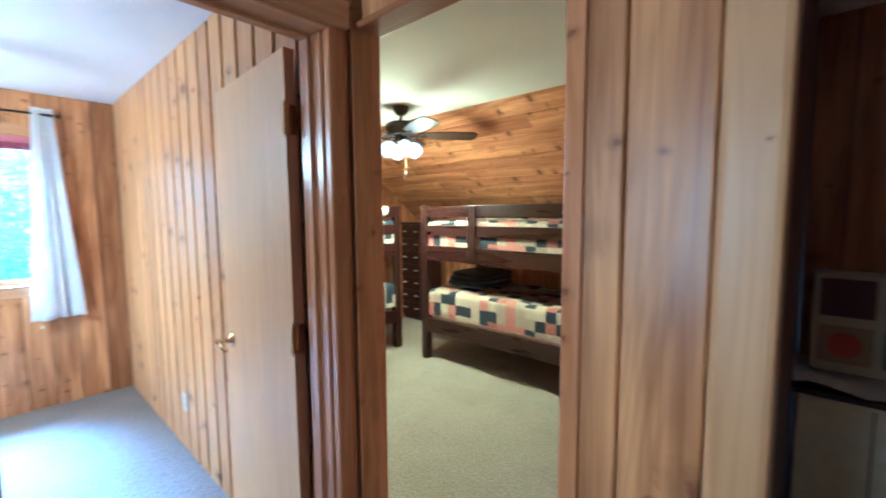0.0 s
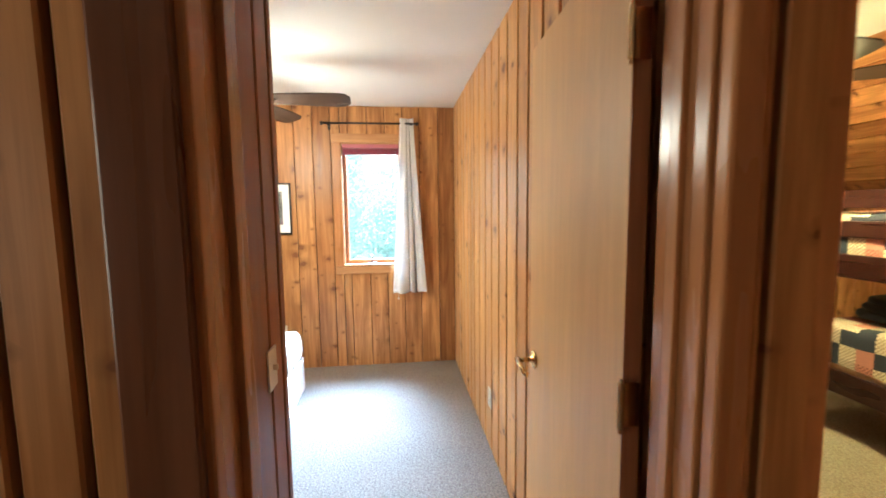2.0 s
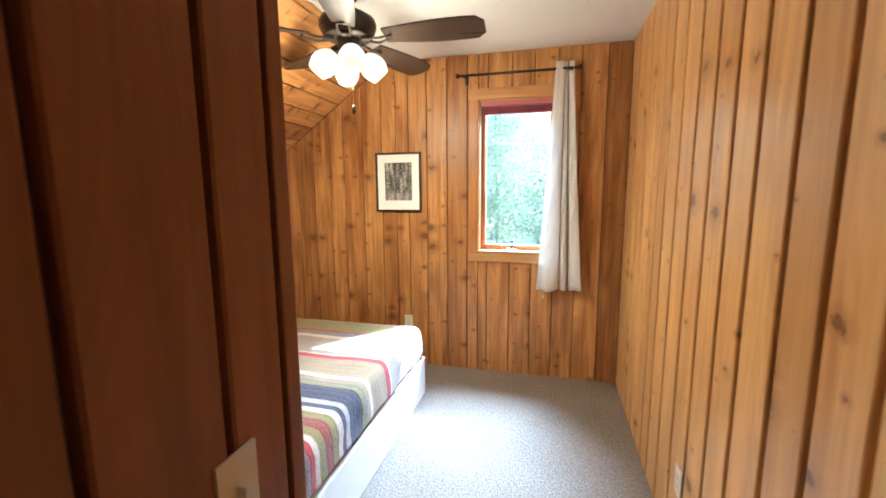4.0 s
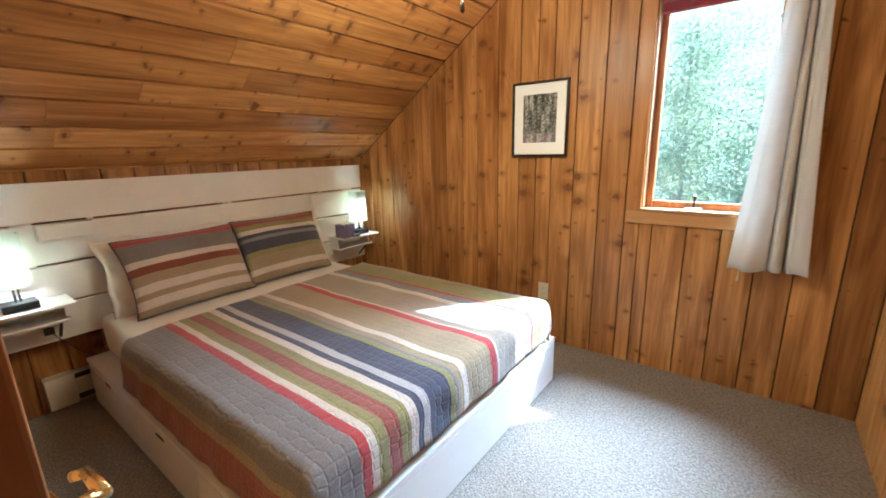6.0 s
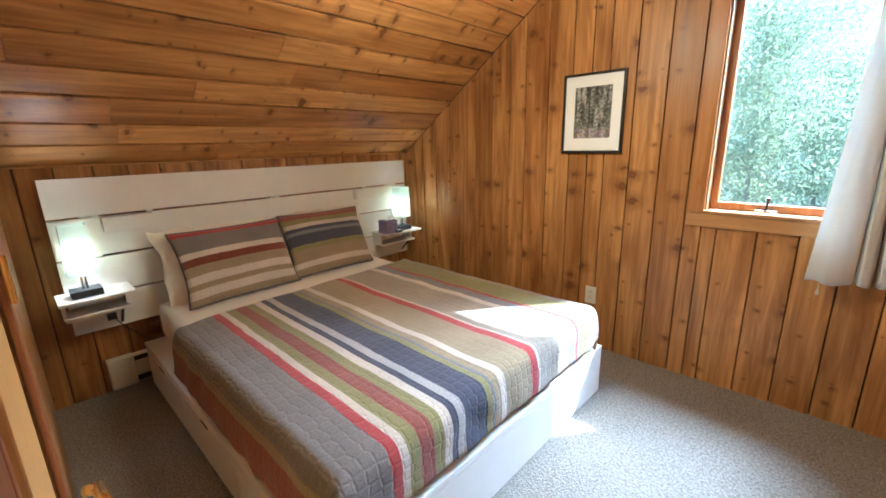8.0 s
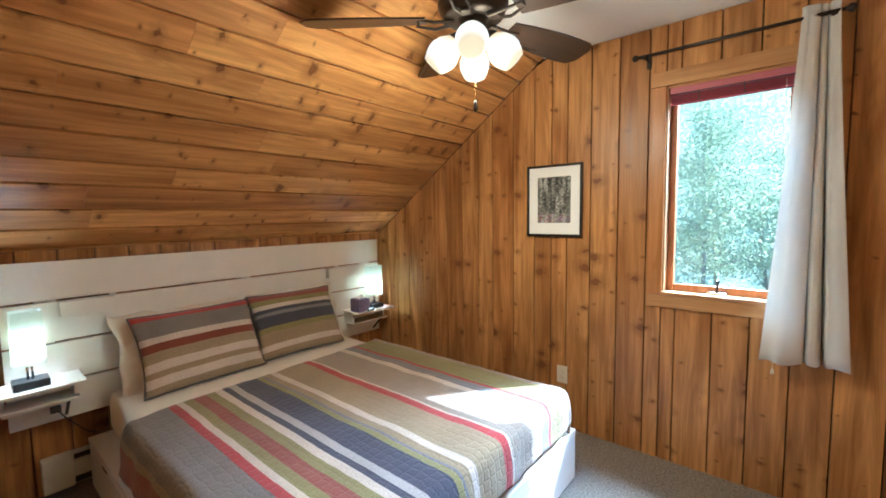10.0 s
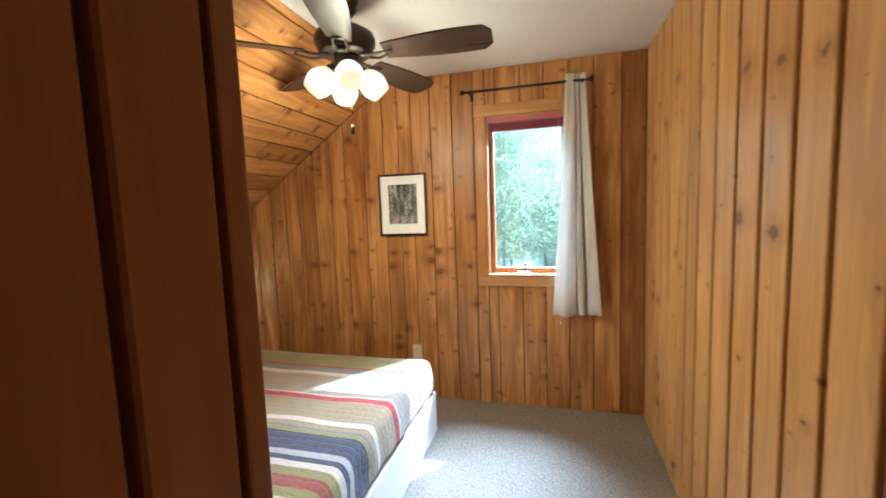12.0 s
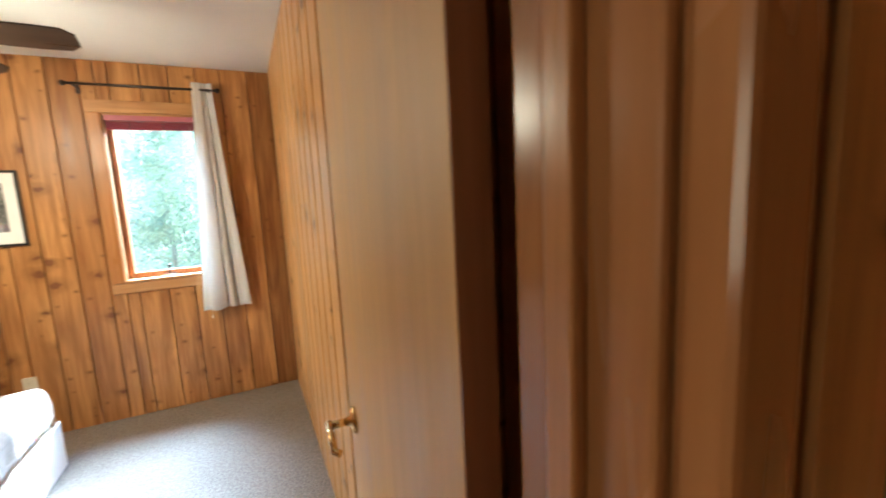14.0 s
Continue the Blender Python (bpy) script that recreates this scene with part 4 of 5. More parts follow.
for nm, stripes, cx, cy, cz, w, h, tilt, yaw, label in (
        ("striped_pillow", P1, -2.44, -2.272, 0.695, 0.64, 0.43, -27, 2, "striped grey, red and cream pillow with grey piping"),
        ("striped_pillow", P2, -3.05, -2.295, 0.70, 0.60, 0.43, -27, -3, "striped tan, navy and olive pillow with grey piping")):
    mt = striped("pillow_stripes", stripes, h, coordinate=1, quilt=40.0, relief=0.25)
    pl = empty(nm, pose(cx, cy, cz, tilt * -1, 0, yaw), label, "pillow", "pillows on the bed")
    part("cover", pillow_body(w, h, 0.195, wrinkle=0.012), mt, pl, smooth=True)
    piping(w, h, pl)
for cx, w in ((-2.395, 0.68), (-3.12, 0.66)):
    wp = empty("white_pillow", pose(cx, -2.39, 0.685, 18, 0, 0), "plump white pillow leaning on the headboard", "pillow", "pillows on the bed")
    part("case", pillow_body(w, 0.45, 0.14, wrinkle=0.05, crumple=0.03), linen, wp, smooth=True)

# ---- headboard, wall shelves, lamps ----
hb = empty("headboard", pose(0, 0, 0), "wide white headboard of four level planks", "headboard")
for k, (za, zb) in enumerate(((0.405, 0.592), (0.603, 0.795), (0.806, 1.003), (1.014, 1.205))):
    part("plank", rounded(-3.975, -1.675, -2.530, -2.510, za, zb, 0.002), white_paint, hb)
for xx in (-3.86, -2.82, -1.83):
    part("batten", rounded(xx - 0.03, xx + 0.03, -2.598, -2.531, 0.42, 1.19, 0.002), white_paint, hb)
for xx in (-3.80, -3.55, -2.83, -2.10, -1.86):
    part("spacer", rounded(xx - 0.014, xx + 0.014, -2.5305, -2.513, 1.0032, 1.0138, 0.001), white_paint, hb)
for cx, w in ((-1.99, 0.22), (-3.57, 0.27)):
    lg = empty("headboard_ledge", pose(cx, -2.510, 0.965), "small white ledge fixed to the headboard", "shelf", "ledges on the headboard")
    part("board", rounded(-w / 2, w / 2, 0.0, 0.045, -0.037, 0.037, 0.003), white_paint, lg)


def wall_shelf(x0, x1, label):
    s = empty("bedside_shelf", pose((x0 + x1) / 2, -2.510, 0.50), label, "shelf", "bedside shelves")
    h = (x1 - x0) / 2
    part("top", rounded(-h, h, 0.0, 0.215, 0.126, 0.140, 0.002), white_paint, s)
    part("bottom", rounded(-h + 0.02, h - 0.01, 0.0, 0.150, 0.036, 0.050, 0.002), white_paint, s)
    for xx in (-h + 0.022, h - 0.026):
        part("side", rounded(xx, xx + 0.014, 0.0, 0.110, 0.0505, 0.1255, 0.002), white_paint, s)
    part("cleat", rounded(-h + 0.05, h - 0.02, 0.0, 0.02, -0.015, 0.035, 0.002), white_paint, s)
    bm = tube((-h + 0.06, 0.010, -0.07), (-h + 0.06, 0.12, 0.034), 0.007)
    part("bracket", bm, black_plastic, s)
    return s


wall_shelf(-1.935, -1.635, "white floating bedside shelf with an open front")
wall_shelf(-3.955, -3.585, "white floating bedside shelf with an open front")


def table_lamp(x, y, z):
    lp = empty("table_lamp", pose(x, y, z), "small lamp with a lit square white fabric shade", "lamp", "bedside lamps")
    bs = part("base", rounded(-0.062, 0.062, -0.05, 0.05, 0.0, 0.036, 0.004), black_plastic, lp, "black base with charging sockets")
    part("socket", rounded(-0.05, -0.01, 0.051, 0.0525, 0.008, 0.026, 0.0005), dark_slot, bs)
    part("stem", tube((-0.008, 0, 0.036), (-0.008, 0, 0.13), 0.005), chrome, lp, smooth=True)
    part("stem", tube((0.008, 0, 0.036), (0.008, 0, 0.13), 0.005), chrome, lp, smooth=True)
    bm = bmesh.new()
    c, c2, zt, zb = 0.056, 0.052, 0.355, 0.108
    lo = [bm.verts.new(v) for v in ((-c, -c, zb), (c, -c, zb), (c, c, zb), (-c, c, zb))]
    hi = [bm.verts.new(v) for v in ((-c2, -c2, zt), (c2, -c2, zt), (c2, c2, zt), (-c2, c2, zt))]
    for i in range(4):
        bm.faces.new((lo[i], lo[(i + 1) % 4], hi[(i + 1) % 4], hi[i]))
    bmesh.ops.bevel(bm, geom=[e for e in bm.edges if abs(e.verts[0].co.z - e.verts[1].co.z) > 0.1], offset=0.006, segments=2, affect="EDGES")
    solid(part("shade", bm, shade_glow, lp, "glowing white square shade"), 0.002)
    part("bulb", lathe([(0.008, 0.14), (0.016, 0.16), (0.024, 0.19), (0.026, 0.21), (0.018, 0.235), (0.004, 0.245)], 14), bulb_glow, lp, smooth=True)
    return lp


bulb_glow = glow("lamp_bulb", (1.0, 0.98, 0.86), 28.0)
lamp = table_lamp(-1.752, -2.395, 0.640)
copy_thing(lamp, pose(-3.825, -2.395, 0.640))

tb = empty("tissue_box", pose(-3.655, -2.37, 0.640), "lilac patterned tissue box with a tissue showing", "tissue box")
part("carton", rounded(-0.055, 0.055, -0.055, 0.055, 0.0, 0.105, 0.003), lilac, tb)
part("tissue", sheet(lambda a, b: ((a - 0.5) * 0.07, (b - 0.5) * 0.03 + 0.01 * math.sin(a * 9), 0.1055 + 0.032 * math.sin(math.pi * b) * (0.7 + 0.3 * math.sin(a * 7))), 10, 6), paper_white, tb, smooth=True)
rd = empty("clock_radio", pose(-3.715, -2.315, 0.640), "small black charging block on the shelf", "charger")
part("case", rounded(-0.03, 0.03, -0.02, 0.02, 0.0, 0.022, 0.004), black_plastic, rd)

# lamp cord, from the bedside shelf down behind the bed
cord_path = [(-1.83, -2.44, 0.49), (-1.87, -2.45, 0.42), (-1.95, -2.53, 0.30), (-2.02, -2.57, 0.24)]
cd = empty("power_cord", pose(-1.83, -2.44, 0.49), "black lamp cord hanging under the bedside shelf", "cord")
bm = bmesh.new()
for p, q in zip(cord_path, cord_path[1:]):
    add_tube(bm, Vector(p) - Vector(cord_path[0]), Vector(q) - Vector(cord_path[0]), 0.003, seg=6)
add_box(bm, -0.02, 0.02, -0.012, 0.012, -0.02, 0.012, 0.003)
part("cable", bm, black_plastic, cd)

# electric baseboard heater on the knee wall
ht = empty("baseboard_heater", pose(-1.775, -2.598, 0.028), "low cream electric baseboard heater with dark vent slots", "heater")
part("body", rounded(-1.30, 0.0, 0.0, 0.05, 0.0, 0.165, 0.004), heater_paint, ht)
part("end_cap", rounded(-0.115, 0.004, 0.0, 0.064, -0.002, 0.170, 0.005), heater_paint, ht)
part("front_cover", rounded(-1.30, -0.117, 0.0505, 0.062, 0.045, 0.130, 0.003), heater_paint, ht)
part("vent_slot", rounded(-1.28, -0.118, 0.0505, 0.054, 0.134, 0.160, 0.001), dark_slot, ht)
part("vent_slot", rounded(-1.28, -0.118, 0.0505, 0.054, 0.008, 0.040, 0.001), dark_slot, ht)

# ---- picture, outlets, switches ----
pic = empty("framed_picture", pose(WEST + 0.001, -0.888, 1.489, 0, 0, -90), "black framed woodland print with a wide white mat", "picture")
W2, H2 = 0.187, 0.229
for nm, b in (("frame", (-W2, W2, 0, 0.022, H2 - 0.014, H2)), ("frame", (-W2, W2, 0, 0.022, -H2, -H2 + 0.014)), ("frame", (-W2, -W2 + 0.014, 0, 0.022, -H2 + 0.014, H2 - 0.014)), ("frame", (W2 - 0.014, W2, 0, 0.022, -H2 + 0.014, H2 - 0.014))):
    part(nm, rounded(*b, 0.002), frame_black, pic)
part("mat", box(-W2 + 0.012, W2 - 0.012, 0.002, 0.012, -H2 + 0.012, H2 - 0.012), paper_white, pic)
pm, pnt, pb = material("woodland_print")
ptc = pnt.nodes.new("ShaderNodeTexCoord")
pmap = pnt.nodes.new("ShaderNodeMapping")
pmap.inputs["Scale"].default_value = (38, 38, 7)
pnt.links.new(ptc.outputs["Object"], pmap.inputs["Vector"])
trunks = node(pnt, "ShaderNodeTexNoise", Scale=1.0, Detail=4.0)
pnt.links.new(pmap.outputs[0], trunks.inputs["Vector"])
leafy = node(pnt, "ShaderNodeTexNoise", Scale=70.0, Detail=4.0, Roughness=0.7)
pnt.links.new(ptc.outputs["Object"], leafy.inputs["Vector"])
pf = math_node(pnt, "MULTIPLY", math_node(pnt, "ADD", trunks.outputs["Fac"], leafy.outputs["Fac"]), 0.5)
pcol = ramp(pnt, pf, [(0.40, (0.012, 0.012, 0.011)), (0.50, (0.10, 0.10, 0.085)), (0.60, (0.42, 0.41, 0.37))])
psep = pnt.nodes.new("ShaderNodeSeparateXYZ")
pnt.links.new(ptc.outputs["Object"], psep.inputs[0])
flower = node(pnt, "ShaderNodeTexVoronoi", Scale=85.0)
pnt.links.new(ptc.outputs["Object"], flower.inputs["Vector"])
low = math_node(pnt, "LESS_THAN", psep.outputs[2], -0.085)
pcol = mix(pnt, math_node(pnt, "MULTIPLY", low, 0.3), pcol, mix(pnt, 0.6, flower.outputs["Color"], (0.35, 0.22, 0.3)))
pnt.links.new(pcol, pb.inputs["Base Color"])
pb.inputs["Roughness"].default_value = 0.6
part("print", box(-0.112, 0.112, 0.012, 0.0128, -0.142, 0.152), pm, pic, "dark woodland photograph")
part("hook", tube((0, 0.006, H2), (0, 0.006, H2 + 0.02), 0.004, seg=8), brass, pic)


def plate(name, at, label, category, kind):
    p = empty(name, at, label, category)
    part("cover", rounded(-0.036, 0.036, 0.0, 0.006, -0.058, 0.058, 0.002), cream_plastic, p)
    if kind == "outlet":
        for zz in (-0.02, 0.02):
            o = part("socket", rounded(-0.015, 0.015, 0.0062, 0.0085, zz - 0.013, zz + 0.013, 0.001), cream_plastic, p)
            for xx in (-0.006, 0.006):
                part("slot", box(xx - 0.001, xx + 0.001, 0.0086, 0.0089, zz - 0.003, zz + 0.006), dark_slot, o)
    else:
        part("toggle", rounded(-0.004, 0.004, 0.0062, 0.019, -0.004, 0.012, 0.001), cream_plastic, p)
    return p


plate("wall_outlet", to_wall("+x", WEST + 0.0, -0.825, 0.356), "ivory electrical outlet on the board wall", "outlet", "outlet")
plate("wall_outlet", to_wall("-y", NORTH + 0.0, -2.57, 0.322), "ivory electrical outlet on the board wall", "outlet", "outlet")
plate("light_switch", to_wall("+y", PASSAGE + 0.0, -1.380, 1.028), "ivory light switch on the passage wall", "switch", "switch")
plate("light_switch", to_wall("+x", HALL_W + 0.0, -0.188, 0.935), "ivory light switch on the hall wall", "switch", "switch")


# ---- ceiling fans ----
def ceiling_fan(at, first):
    fan = empty("ceiling_fan", at, "dark bronze ceiling fan with five blades and lit glass globes", "ceiling fan", "ceiling fans")
    drop = Matrix.Translation((0, 0, -0.014))
    part("canopy", lathe([(0.018, -0.075), (0.040, -0.068), (0.062, -0.040), (0.070, -0.006), (0.070, 0.0)], 28), bronze, fan, smooth=True)
    part("downrod", tube((0, 0, -0.135), (0, 0, -0.06), 0.012), bronze, fan, smooth=True)
    part("motor_housing", lathe([(0.05, -0.228), (0.108, -0.226), (0.120, -0.216), (0.112, -0.206), (0.128, -0.198), (0.126, -0.190), (0.136, -0.182), (0.138, -0.160), (0.130, -0.138), (0.095, -0.116), (0.040, -0.106), (0.015, -0.104)], 36), bronze, fan, "ribbed bronze motor housing", smooth=True, at=drop)
    part("switch_housing", lathe([(0.030, -0.292), (0.046, -0.285), (0.054, -0.265), (0.052, -0.242), (0.060, -0.226)], 28), bronze, fan, smooth=True, at=drop)
    for k in range(5):
        a = radians(first + 72 * k)
        rot = Matrix.Rotation(a, 4, "Z")
        bm = bmesh.new()
        n, outline = 14, []
        for i in range(n + 1):
            s = i / n
            r = 0.185 + 0.485 * s
            hw = 0.050 + 0.029 * math.sin(min(1, s * 1.15) * math.pi * 0.62)
            if s > 0.9:
                hw *= math.sqrt(max(0.05, 1 - ((s - 0.9) / 0.1) ** 2 * 0.75))
            outline.append((r, hw))
        top, bot = [], []
        for r, hw in outline:
            for lst, dz in ((top, 0.0035), (bot, -0.0035)):
                lst.append([bm.verts.new((r, y, dz - y * 0.24)) for y in (-hw, -hw / 3, hw / 3, hw)])
        for g, flip in ((top, False), (bot, True)):
            for p, q in zip(g, g[1:]):
                for j in range(3):
                    f = (p[j], q[j], q[j + 1], p[j + 1])
                    bm.faces.new(f[::-1] if flip else f)
        for p, q, pp, qq in zip(top, top[1:], bot, bot[1:]):
            bm.faces.new((p[0], pp[0], qq[0], q[0]))
            bm.faces.new((p[3], q[3], qq[3], pp[3]))
        for e in (0, -1):
            for j in range(3):
                bm.faces.new((top[e][j], top[e][j + 1], bot[e][j + 1], bot[e][j]))
        bmesh.ops.recalc_face_normals(bm, faces=bm.faces)
        bl = part("blade", bm, blade_wood, fan, "dark brown fan blade", at=Matrix.Translation((0, 0, -0.238)) @ rot)
        bm = bmesh.new()
        for s in (-1, 1):
            add_tube(bm, (0.085, s * 0.016, -0.012), (0.150, s * 0.030, -0.020), 0.007, 0.006, 8)
            add_tube(bm, (0.150, s * 0.030, -0.020), (0.225, s * 0.022, -0.006 + s * 0.004), 0.006, 0.005, 8)
        add_box(bm, 0.075, 0.115, -0.022, 0.022, -0.018, -0.008, 0.003)
        add_tube(bm, (0.215, -0.022, -0.010), (0.215, 0.022, -0.002), 0.006, None, 8)
        part("blade_iron", bm, bronze, bl, smooth=False)
    for k in range(4):
        a = radians(first - 59 + 90 * k)
        tilt = Matrix.Rotation(a, 4, "Z") @ Matrix.Translation((0.054, 0, -0.290)) @ Matrix.Rotation(radians(-42), 4, "Y") @ Matrix.Diagonal((1.1, 1.1, 1.08, 1))
        gl = part("globe", lathe([(0.034, -0.146), (0.041, -0.144), (0.049, -0.126), (0.056, -0.104), (0.056, -0.082), (0.046, -0.054), (0.031, -0.034), (0.024, -0.026)], 24), globe_glow, fan, "lit frosted glass globe", smooth=True, at=tilt)
        gl.visible_shadow = False
        part("collar", lathe([(0.027, -0.036), (0.026, -0.022), (0.016, -0.004), (0.010, 0.004)], 16), bronze, gl, smooth=True)
    lamp_data = bpy.data.lights.new("fan_lamp", "POINT")
    lamp_data.energy, lamp_data.color, lamp_data.shadow_soft_size = 11.5, (1.0, 0.77, 0.44), 0.19
    fl = new("fan_lamp", lamp_data)
    fl.parent = fan
    fl.matrix_basis = Matrix.Translation((0, 0, -0.43))
    # the open mouths of the globes throw most of the light down
    down_data = bpy.data.lights.new("fan_downlight", "SPOT")
    down_data.energy, down_data.color, down_data.shadow_soft_size = 8.5, (1.0, 0.77, 0.44), 0.12
    down_data.spot_size, down_data.spot_blend = radians(172), 0.7
    dl = new("fan_downlight", down_data)
    dl.parent = fan
    dl.matrix_basis = Matrix.Translation((0, 0, -0.43))
    ch = part("pull_chain", tube((0.03, 0.03, -0.29), (0.03, 0.03, -0.555), 0.0012, seg=5), brass, fan)
    part("chain_weight", lathe([(0.003, -0.60), (0.009, -0.592), (0.008, -0.568), (0.003, -0.555)], 10, 0.03, 0.03), bronze, ch, smooth=True)
    return fan


fan = ceiling_fan(pose(-2.92, -0.705, CEIL), 92)
bunk_fan = copy_thing(fan, pose(-2.42, 2.485, CEIL, 0, 0, 30))
for child in bunk_fan.children:
    if child.type == "LIGHT":
        child.data = child.data.copy()
        child.data.energy, child.data.color = (10.0 if child.data.type == "POINT" else 36.0), (1.0, 0.635, 0.165)

# ---- bunk room ----
def soft_bed(parent_name, label, lx, ly, z0, z1):
    """A mattress under a patchwork quilt, lying in a bunk; UV in metres."""
    th = empty(parent_name, pose(0, 0, 0), label, "bedding", "patchwork beds")

    def fn(a, b):
        u, v = a * (lx + 0.56) - 0.28, b * (ly + 0.56) - 0.28
        du, dv = max(0, -u, u - lx), max(0, -v, v - ly)
        d = math.hypot(du, dv)
        return (min(max(u, 0), lx) + 0.02 * math.copysign(min(1, du / 0.05), u - lx / 2) * (du > 0), min(max(v, 0), ly) + 0.02 * math.copysign(min(1, dv / 0.05), v - ly / 2) * (dv > 0),
                z1 - max(0, d - 0.02) + 0.012 * noise.noise(Vector((u * 6, v * 6, z1))))
    part("quilt", sheet(fn, 60, 34, lambda a, b: (a * (lx + 0.56), b * (ly + 0.56))), patchwork, th, "patchwork quilt in navy, rust and cream squares", smooth=True)
    part("mattress", rounded(0.005, lx - 0.005, 0.005, ly - 0.005, z0, z1 - 0.02, 0.03), linen, th)
    return th


def bunk_bed(at):
    """Local x along the bed, y into the wall side; 2.06 long and 0.98 deep."""
    L, D = 2.06, 0.98
    bb = empty("bunk_bed", at, "dark stained wooden bunk bed with guard rails", "bunk bed", "bunk beds")
    for x in (0.0, L - 0.075):
        for y in (0.0, D - 0.075):
            part("post", rounded(x, x + 0.075, y, y + 0.075, 0.0, 1.565, 0.008), dark_stain, bb)
    lw = wood("dark_stained_rail", 0, (0.028, 0.009, 0.007), (0.016, 0.006, 0.005), knots=0, spread=0.3, rough=0.3) if "rail" not in bunk_store else bunk_store["rail"]
    bunk_store["rail"] = lw
    for y in (0.012, D - 0.045):
        for za, zb, nm in ((0.285, 0.425, "side_board"), (1.020, 1.165, "side_board"), (1.268, 1.368, "guard_rail"), (1.445, 1.555, "guard_rail")):
            part(nm, rounded(0.0755, L - 0.0755, y, y + 0.03, za, zb, 0.005), lw, bb)
        part("guard_post", rounded(0.60, 0.69, y - 0.014, y - 0.0005, 1.06, 1.55, 0.004), dark_stain, bb)
    for x in (0.02, L - 0.055):
        for za, zb in ((0.285, 0.425), (1.020, 1.165), (1.268, 1.368), (1.445, 1.555)):
            part("end_rail", rounded(x, x + 0.035, 0.0755, D - 0.0755, za, zb, 0.005), dark_stain, bb)
    for zz in (0.40, 1.10):
        for k in range(10):
            x = 0.16 + k * 0.19
            part("slat", rounded(x, x + 0.07, 0.0425, D - 0.046, zz - 0.018, zz, 0.002), dark_stain, bb)
    return bb


bunk_store = {}
bunk = bunk_bed(pose(-2.665, 2.95, 0))
copy_thing(bunk, pose(-3.085, 0.995, 0, 0, 0, 90) @ Matrix.Identity(4))
beds = soft_bed("bunk_bedding", "patchwork quilt over the mattress of a bunk", 1.88, 0.86, 0.402, 0.72)
beds.matrix_basis = pose(-2.575, 3.005, 0)
copy_thing(beds, pose(-2.575, 3.005, 0.70))
copy_thing(beds, pose(-3.13, 1.085, 0, 0, 0, 90))
copy_thing(beds, pose(-3.13, 1.085, 0.70, 0, 0, 90))
bl = empty("folded_blanket", pose(-2.27, 3.42, 0.745), "dark navy folded blanket on the lower bunk", "blanket")
for k in range(3):
    part("fold", cushion(0.27 - 0.012 * k, 0.30 - 0.01 * k, 0.032, 8, 4.0, 0.012, 6.0), navy_blanket, bl, smooth=True, at=pose(0.01 * k, 0.008 * k, 0.03 + 0.045 * k))
bp = empty("bunk_pillow", pose(-3.36, 2.74, 1.505), "white pillow on the upper bunk", "pillow")
part("case", cushion(0.33, 0.20, 0.085, 12, 2.8, 0.02, 7.0), linen, bp, smooth=True)

chest = empty("tall_chest", pose(-3.872, 3.95, 0), "tall dark chest of seven drawers with metal pulls", "chest of drawers")
part("carcass", rounded(-0.185, 0.185, 0.0, 0.42, 0.05, 1.33, 0.004), dark_stain, chest)
part("top", rounded(-0.193, 0.195, -0.02, 0.43, 1.331, 1.36, 0.005), dark_stain, chest)
part("plinth", rounded(-0.178, 0.178, 0.015, 0.41, 0.0, 0.0495, 0.002), dark_stain, chest)
for k in range(7):
    za = 0.075 + k * 0.178
    dr = part("drawer", rounded(-0.178, 0.178, -0.014, -0.0005, za, za + 0.168, 0.004), dark_stain, chest)
    for xx in (-0.11, 0.115):
        part("pull", rounded(xx - 0.028, xx + 0.028, -0.030, -0.0145, za + 0.082, za + 0.098, 0.003), pale_pull, dr)

# ---- storage nook beside the hall ----
cab = empty("storage_cabinet", pose(0.60, 2.30, 0), "low pale painted cabinet in the dark nook", "cabinet")
part("body", rounded(-0.33, 0.55, 0.0, 0.42, 0.0, 0.72, 0.008), plain("aged_cream_paint", (0.74, 0.70, 0.50), 0.6, vary=0.1), cab)
part("top", rounded(-0.35, 0.57, -0.02, 0.44, 0.721, 0.745, 0.004), dark_stain, cab)
part("cover", sheet(lambda a, b: (-0.36 + 0.94 * a, -0.03 + 0.45 * b, 0.75 + 0.03 * noise.noise(Vector((a * 6, b * 4, 0))) + 0.02), 16, 8), linen, cab, "crumpled white cloth", smooth=True)
for xx in (-0.10, 0.12, 0.33):
    part("panel_groove", box(xx - 0.003, xx + 0.003, -0.0012, -0.0002, 0.03, 0.70), dark_slot, cab)
gb = empty("toy_box", pose(0.47, 2.42, 0.80), "cream box printed with plain coloured squares", "box")
part("carton", rounded(-0.17, 0.25, 0.0, 0.16, 0.0, 0.42, 0.004), plain("cream_card", (0.45, 0.38, 0.24), 0.7), gb)
for xx, zz, c in ((-0.15, 0.24, (0.08, 0.03, 0.03)), (-0.15, 0.04, (0.30, 0.22, 0.12)), (0.05, 0.24, (0.35, 0.27, 0.12)), (0.05, 0.04, (0.03, 0.08, 0.05))):
    part("printed_square", box(xx, xx + 0.17, -0.002, -0.0005, zz, zz + 0.16), plain("print_ink", c, 0.7), gb)
part("printed_disc", tube((-0.065, -0.0035, 0.12), (-0.065, -0.0021, 0.12), 0.055, seg=24), plain("red_ink", (0.35, 0.06, 0.03), 0.7), gb)

# ---- outdoors ----
tagged(part("ground", box(-400, 400, -400, 400, -3.3, -3.2), plain("forest_floor", (0.06, 0.07, 0.03), 0.95, vary=0.5, scale=0.4)), "mossy forest ground below the house", "ground", kind="structure")
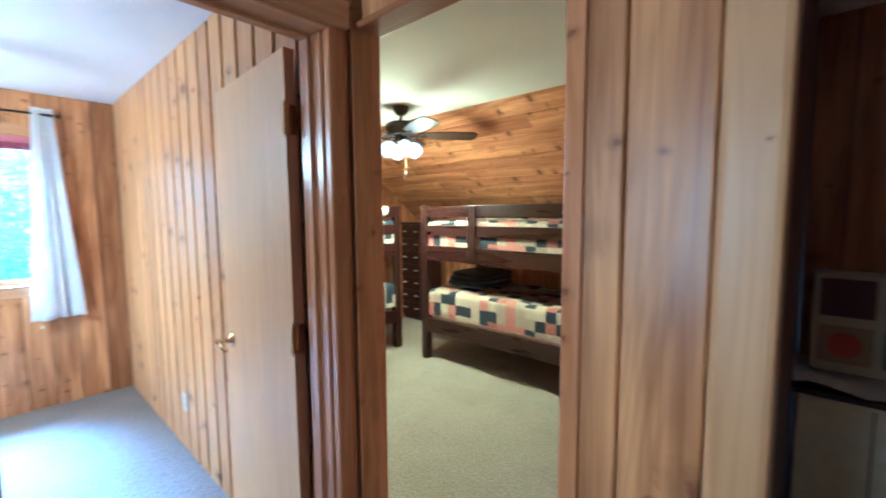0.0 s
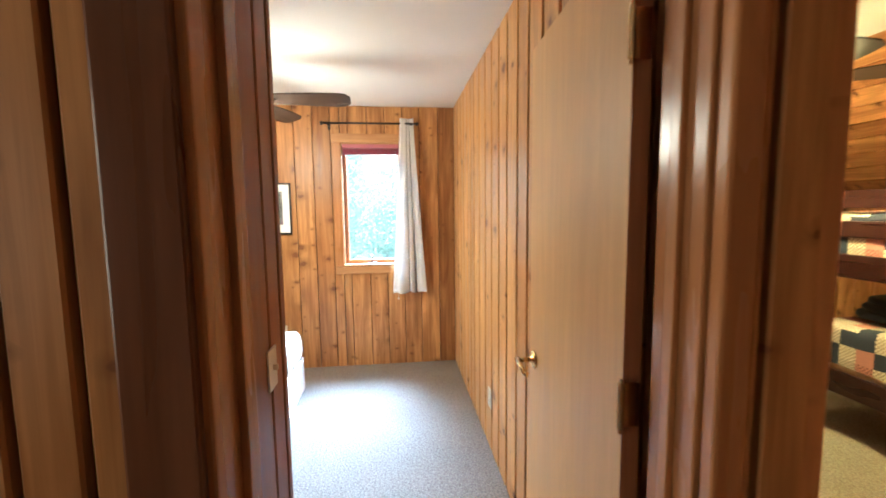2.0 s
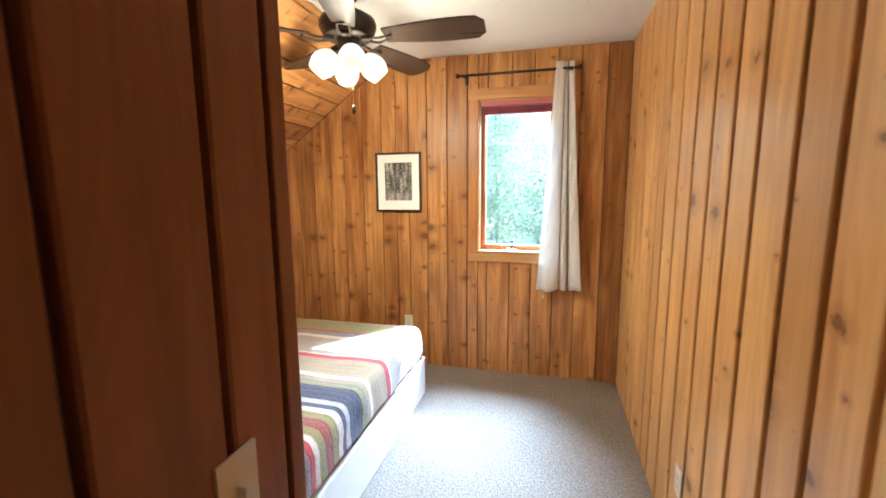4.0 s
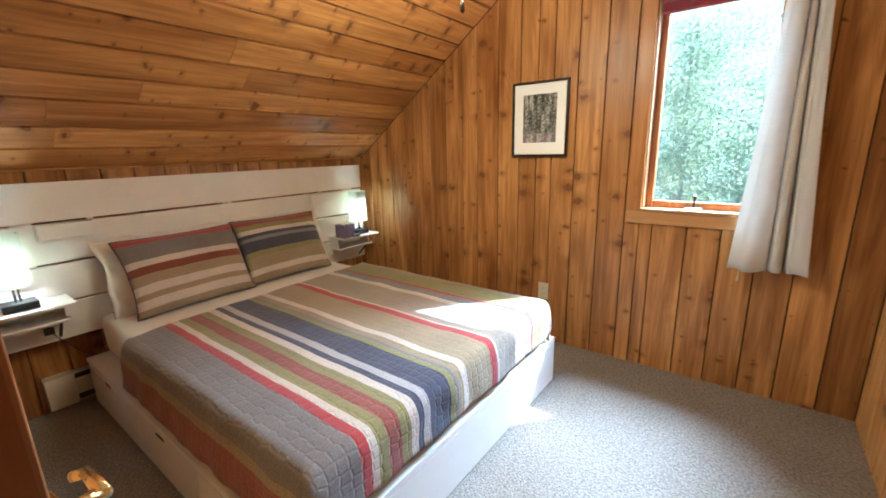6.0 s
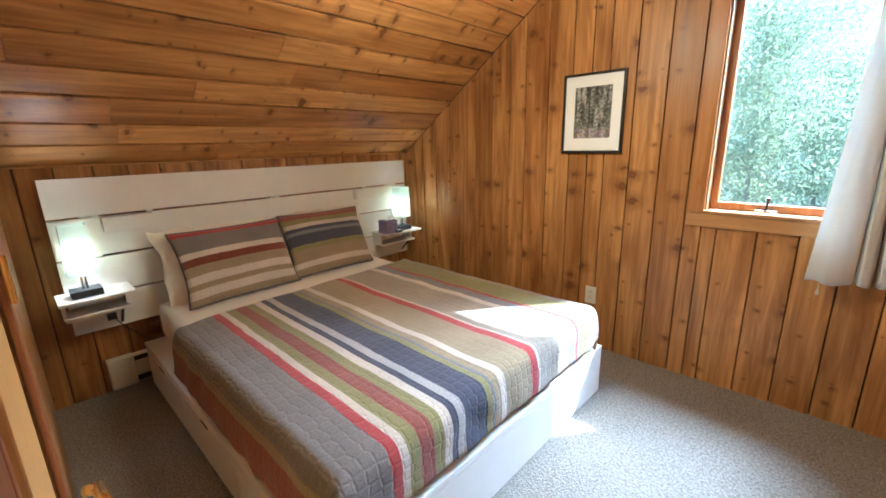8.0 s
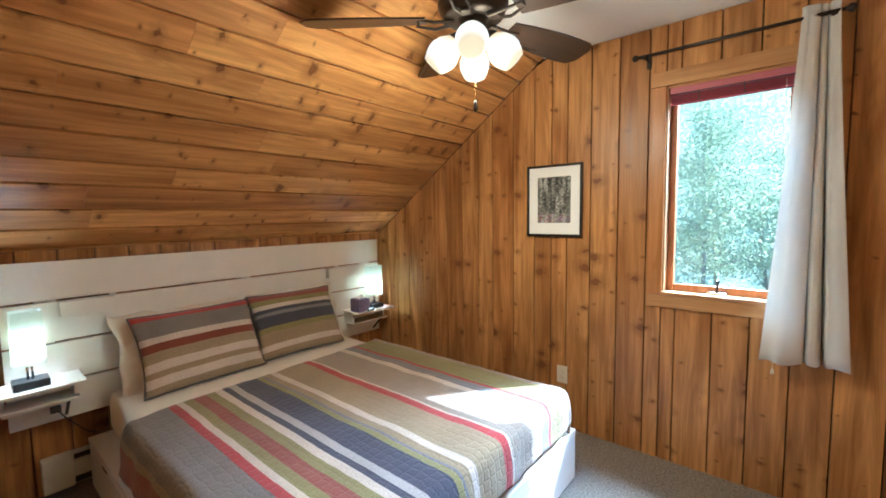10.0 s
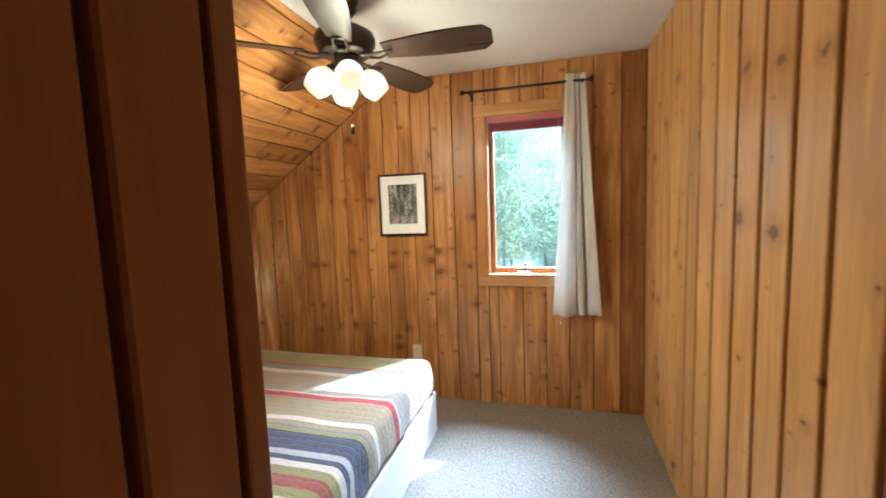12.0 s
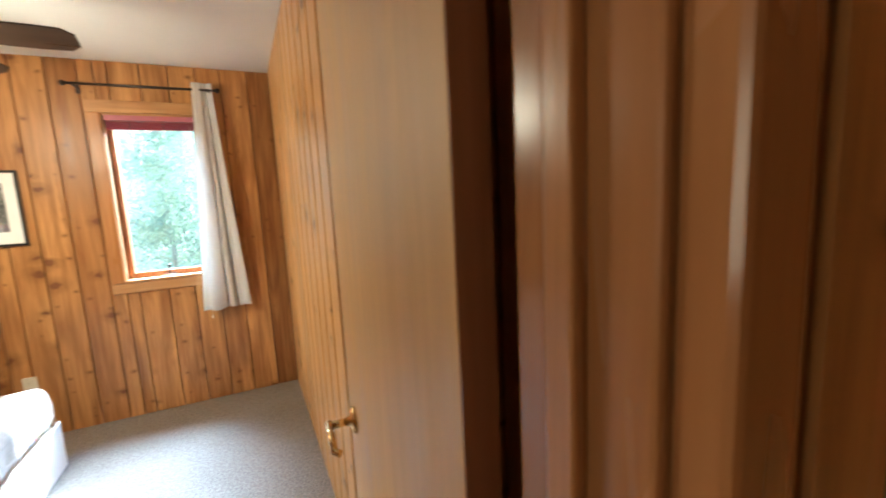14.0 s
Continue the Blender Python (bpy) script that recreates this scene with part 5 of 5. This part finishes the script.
# flat backdrop: its sunlight is painted as emission, from deep green to white
om, ont, ob_ = material("glowing_foliage_backdrop")
otc = ont.nodes.new("ShaderNodeTexCoord")
o1 = node(ont, "ShaderNodeTexNoise", Scale=0.55, Detail=3.0)
o2 = node(ont, "ShaderNodeTexNoise", Scale=4.5, Detail=6.0, Roughness=0.75)
o3 = node(ont, "ShaderNodeTexVoronoi", Scale=6.0)
for o in (o1, o2, o3):
    ont.links.new(otc.outputs["Object"], o.inputs["Vector"])
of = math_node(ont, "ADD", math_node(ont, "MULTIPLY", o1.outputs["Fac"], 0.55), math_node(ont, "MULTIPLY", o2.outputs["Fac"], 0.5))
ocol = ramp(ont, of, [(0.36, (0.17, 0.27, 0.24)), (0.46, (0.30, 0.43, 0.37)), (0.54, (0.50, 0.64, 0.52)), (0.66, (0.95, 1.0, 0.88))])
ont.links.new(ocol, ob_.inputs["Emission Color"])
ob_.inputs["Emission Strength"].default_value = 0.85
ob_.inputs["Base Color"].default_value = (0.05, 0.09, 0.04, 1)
tagged(part("backdrop", box(-30.2, -30, -26, 26, -3.2, 11), om), "glowing backdrop painted as bright forest in the distance", "forest", kind="structure")

leaf_m, lnt, lb = material("sunlit_leaves")
linf = lnt.nodes.new("ShaderNodeNewGeometry")
lcol = ramp(lnt, linf.outputs["Random Per Island"], [(0.0, (0.22, 0.29, 0.22)), (0.5, (0.29, 0.36, 0.25)), (1.0, (0.38, 0.44, 0.28))])
lnt.links.new(lcol, lb.inputs["Base Color"])
lb.inputs["Roughness"].default_value = 0.5
ltr, lad = lnt.nodes.new("ShaderNodeBsdfTranslucent"), node(lnt, "ShaderNodeMixShader", Fac=0.7)
lnt.links.new(mix(lnt, 1.0, lcol, (1.55, 1.55, 1.45), "MULTIPLY"), ltr.inputs["Color"])
lnt.links.new(lb.outputs[0], lad.inputs[1])
lnt.links.new(ltr.outputs[0], lad.inputs[2])
lnt.links.new(lad.outputs[0], lnt.nodes["Material Output"].inputs["Surface"])
bark = plain("grey_bark", (0.34, 0.33, 0.27), 0.9, vary=0.3, scale=20, relief=0.6)


def tree(seed, height):
    rng = random.Random(seed)
    t = empty("broadleaf_tree", pose(0, 0, 0), "leafy green tree lit by the sun outside", "tree", "trees outside the window")
    bm = bmesh.new()
    tips, p, r = [], Vector((0, 0, 0)), 0.10
    while p.z < height * 0.86:
        q = p + Vector((rng.uniform(-0.12, 0.12), rng.uniform(-0.12, 0.12), height / 9))
        add_tube(bm, p, q, r, r * 0.86, 8)
        if q.z > height * 0.22:
            for _ in range(3):
                a = rng.uniform(0, 2 * math.pi)
                ln = (1 - q.z / height) * 1.5 + 1.5
                m = q + Vector((math.cos(a) * ln * 0.55, math.sin(a) * ln * 0.55, ln * 0.25))
                e = q + Vector((math.cos(a + 0.2) * ln, math.sin(a + 0.2) * ln, ln * 0.30))
                add_tube(bm, q, m, r * 0.35, r * 0.2, 5)
                add_tube(bm, m, e, r * 0.2, r * 0.06, 5)
                tips += [(m, 0.9), (e, 1.0), (q.lerp(m, 0.35), 0.7)]
        p, r = q, r * 0.86
    tips.append((p, 0.6))
    part("trunk", bm, bark, t)
    vs, fs = [], []
    for c, rad in tips:
        for _ in range(420):
            d = Vector((rng.gauss(0, 1), rng.gauss(0, 1), rng.gauss(0, 0.7))) * rad * 0.55
            o = c + d
            u = Vector((rng.gauss(0, 1), rng.gauss(0, 1), rng.gauss(0, 1))).normalized()
            w = u.orthogonal().normalized()
            s = rng.uniform(0.03, 0.062)
            k = len(vs)
            up = u.cross(w) * s * 0.18
            vs += [o - u * s, o + w * s * 0.5 + up, o + u * s, o - w * s * 0.5 + up]
            fs += [(k, k + 1, k + 2), (k, k + 2, k + 3)]
    me = bpy.data.meshes.new("crown")
    me.from_pydata([tuple(v) for v in vs], [], fs)
    me.materials.append(leaf_m)
    cr = new("crown", me)
    cr.parent = t
    return t


t1, t2 = tree(1, 7.5), tree(2, 8.5)
t1.matrix_basis = pose(-18.5, 2.9, -3.2)
t2.matrix_basis = pose(-20.5, -4.6, -3.2)
for k, (tx, ty, rz) in enumerate(((-19.5, 4.6, 40), (-24.5, -2.2, 120), (-18.5, -8.0, 200), (-24.0, 8.5, 80), (-17.0, -11.5, 300), (-16.0, -1.6, 15), (-21.0, -0.2, 330), (-22.5, 2.6, 190))):
    copy_thing((t1, t2)[k % 2], pose(tx, ty, -3.2, 0, 0, rz))
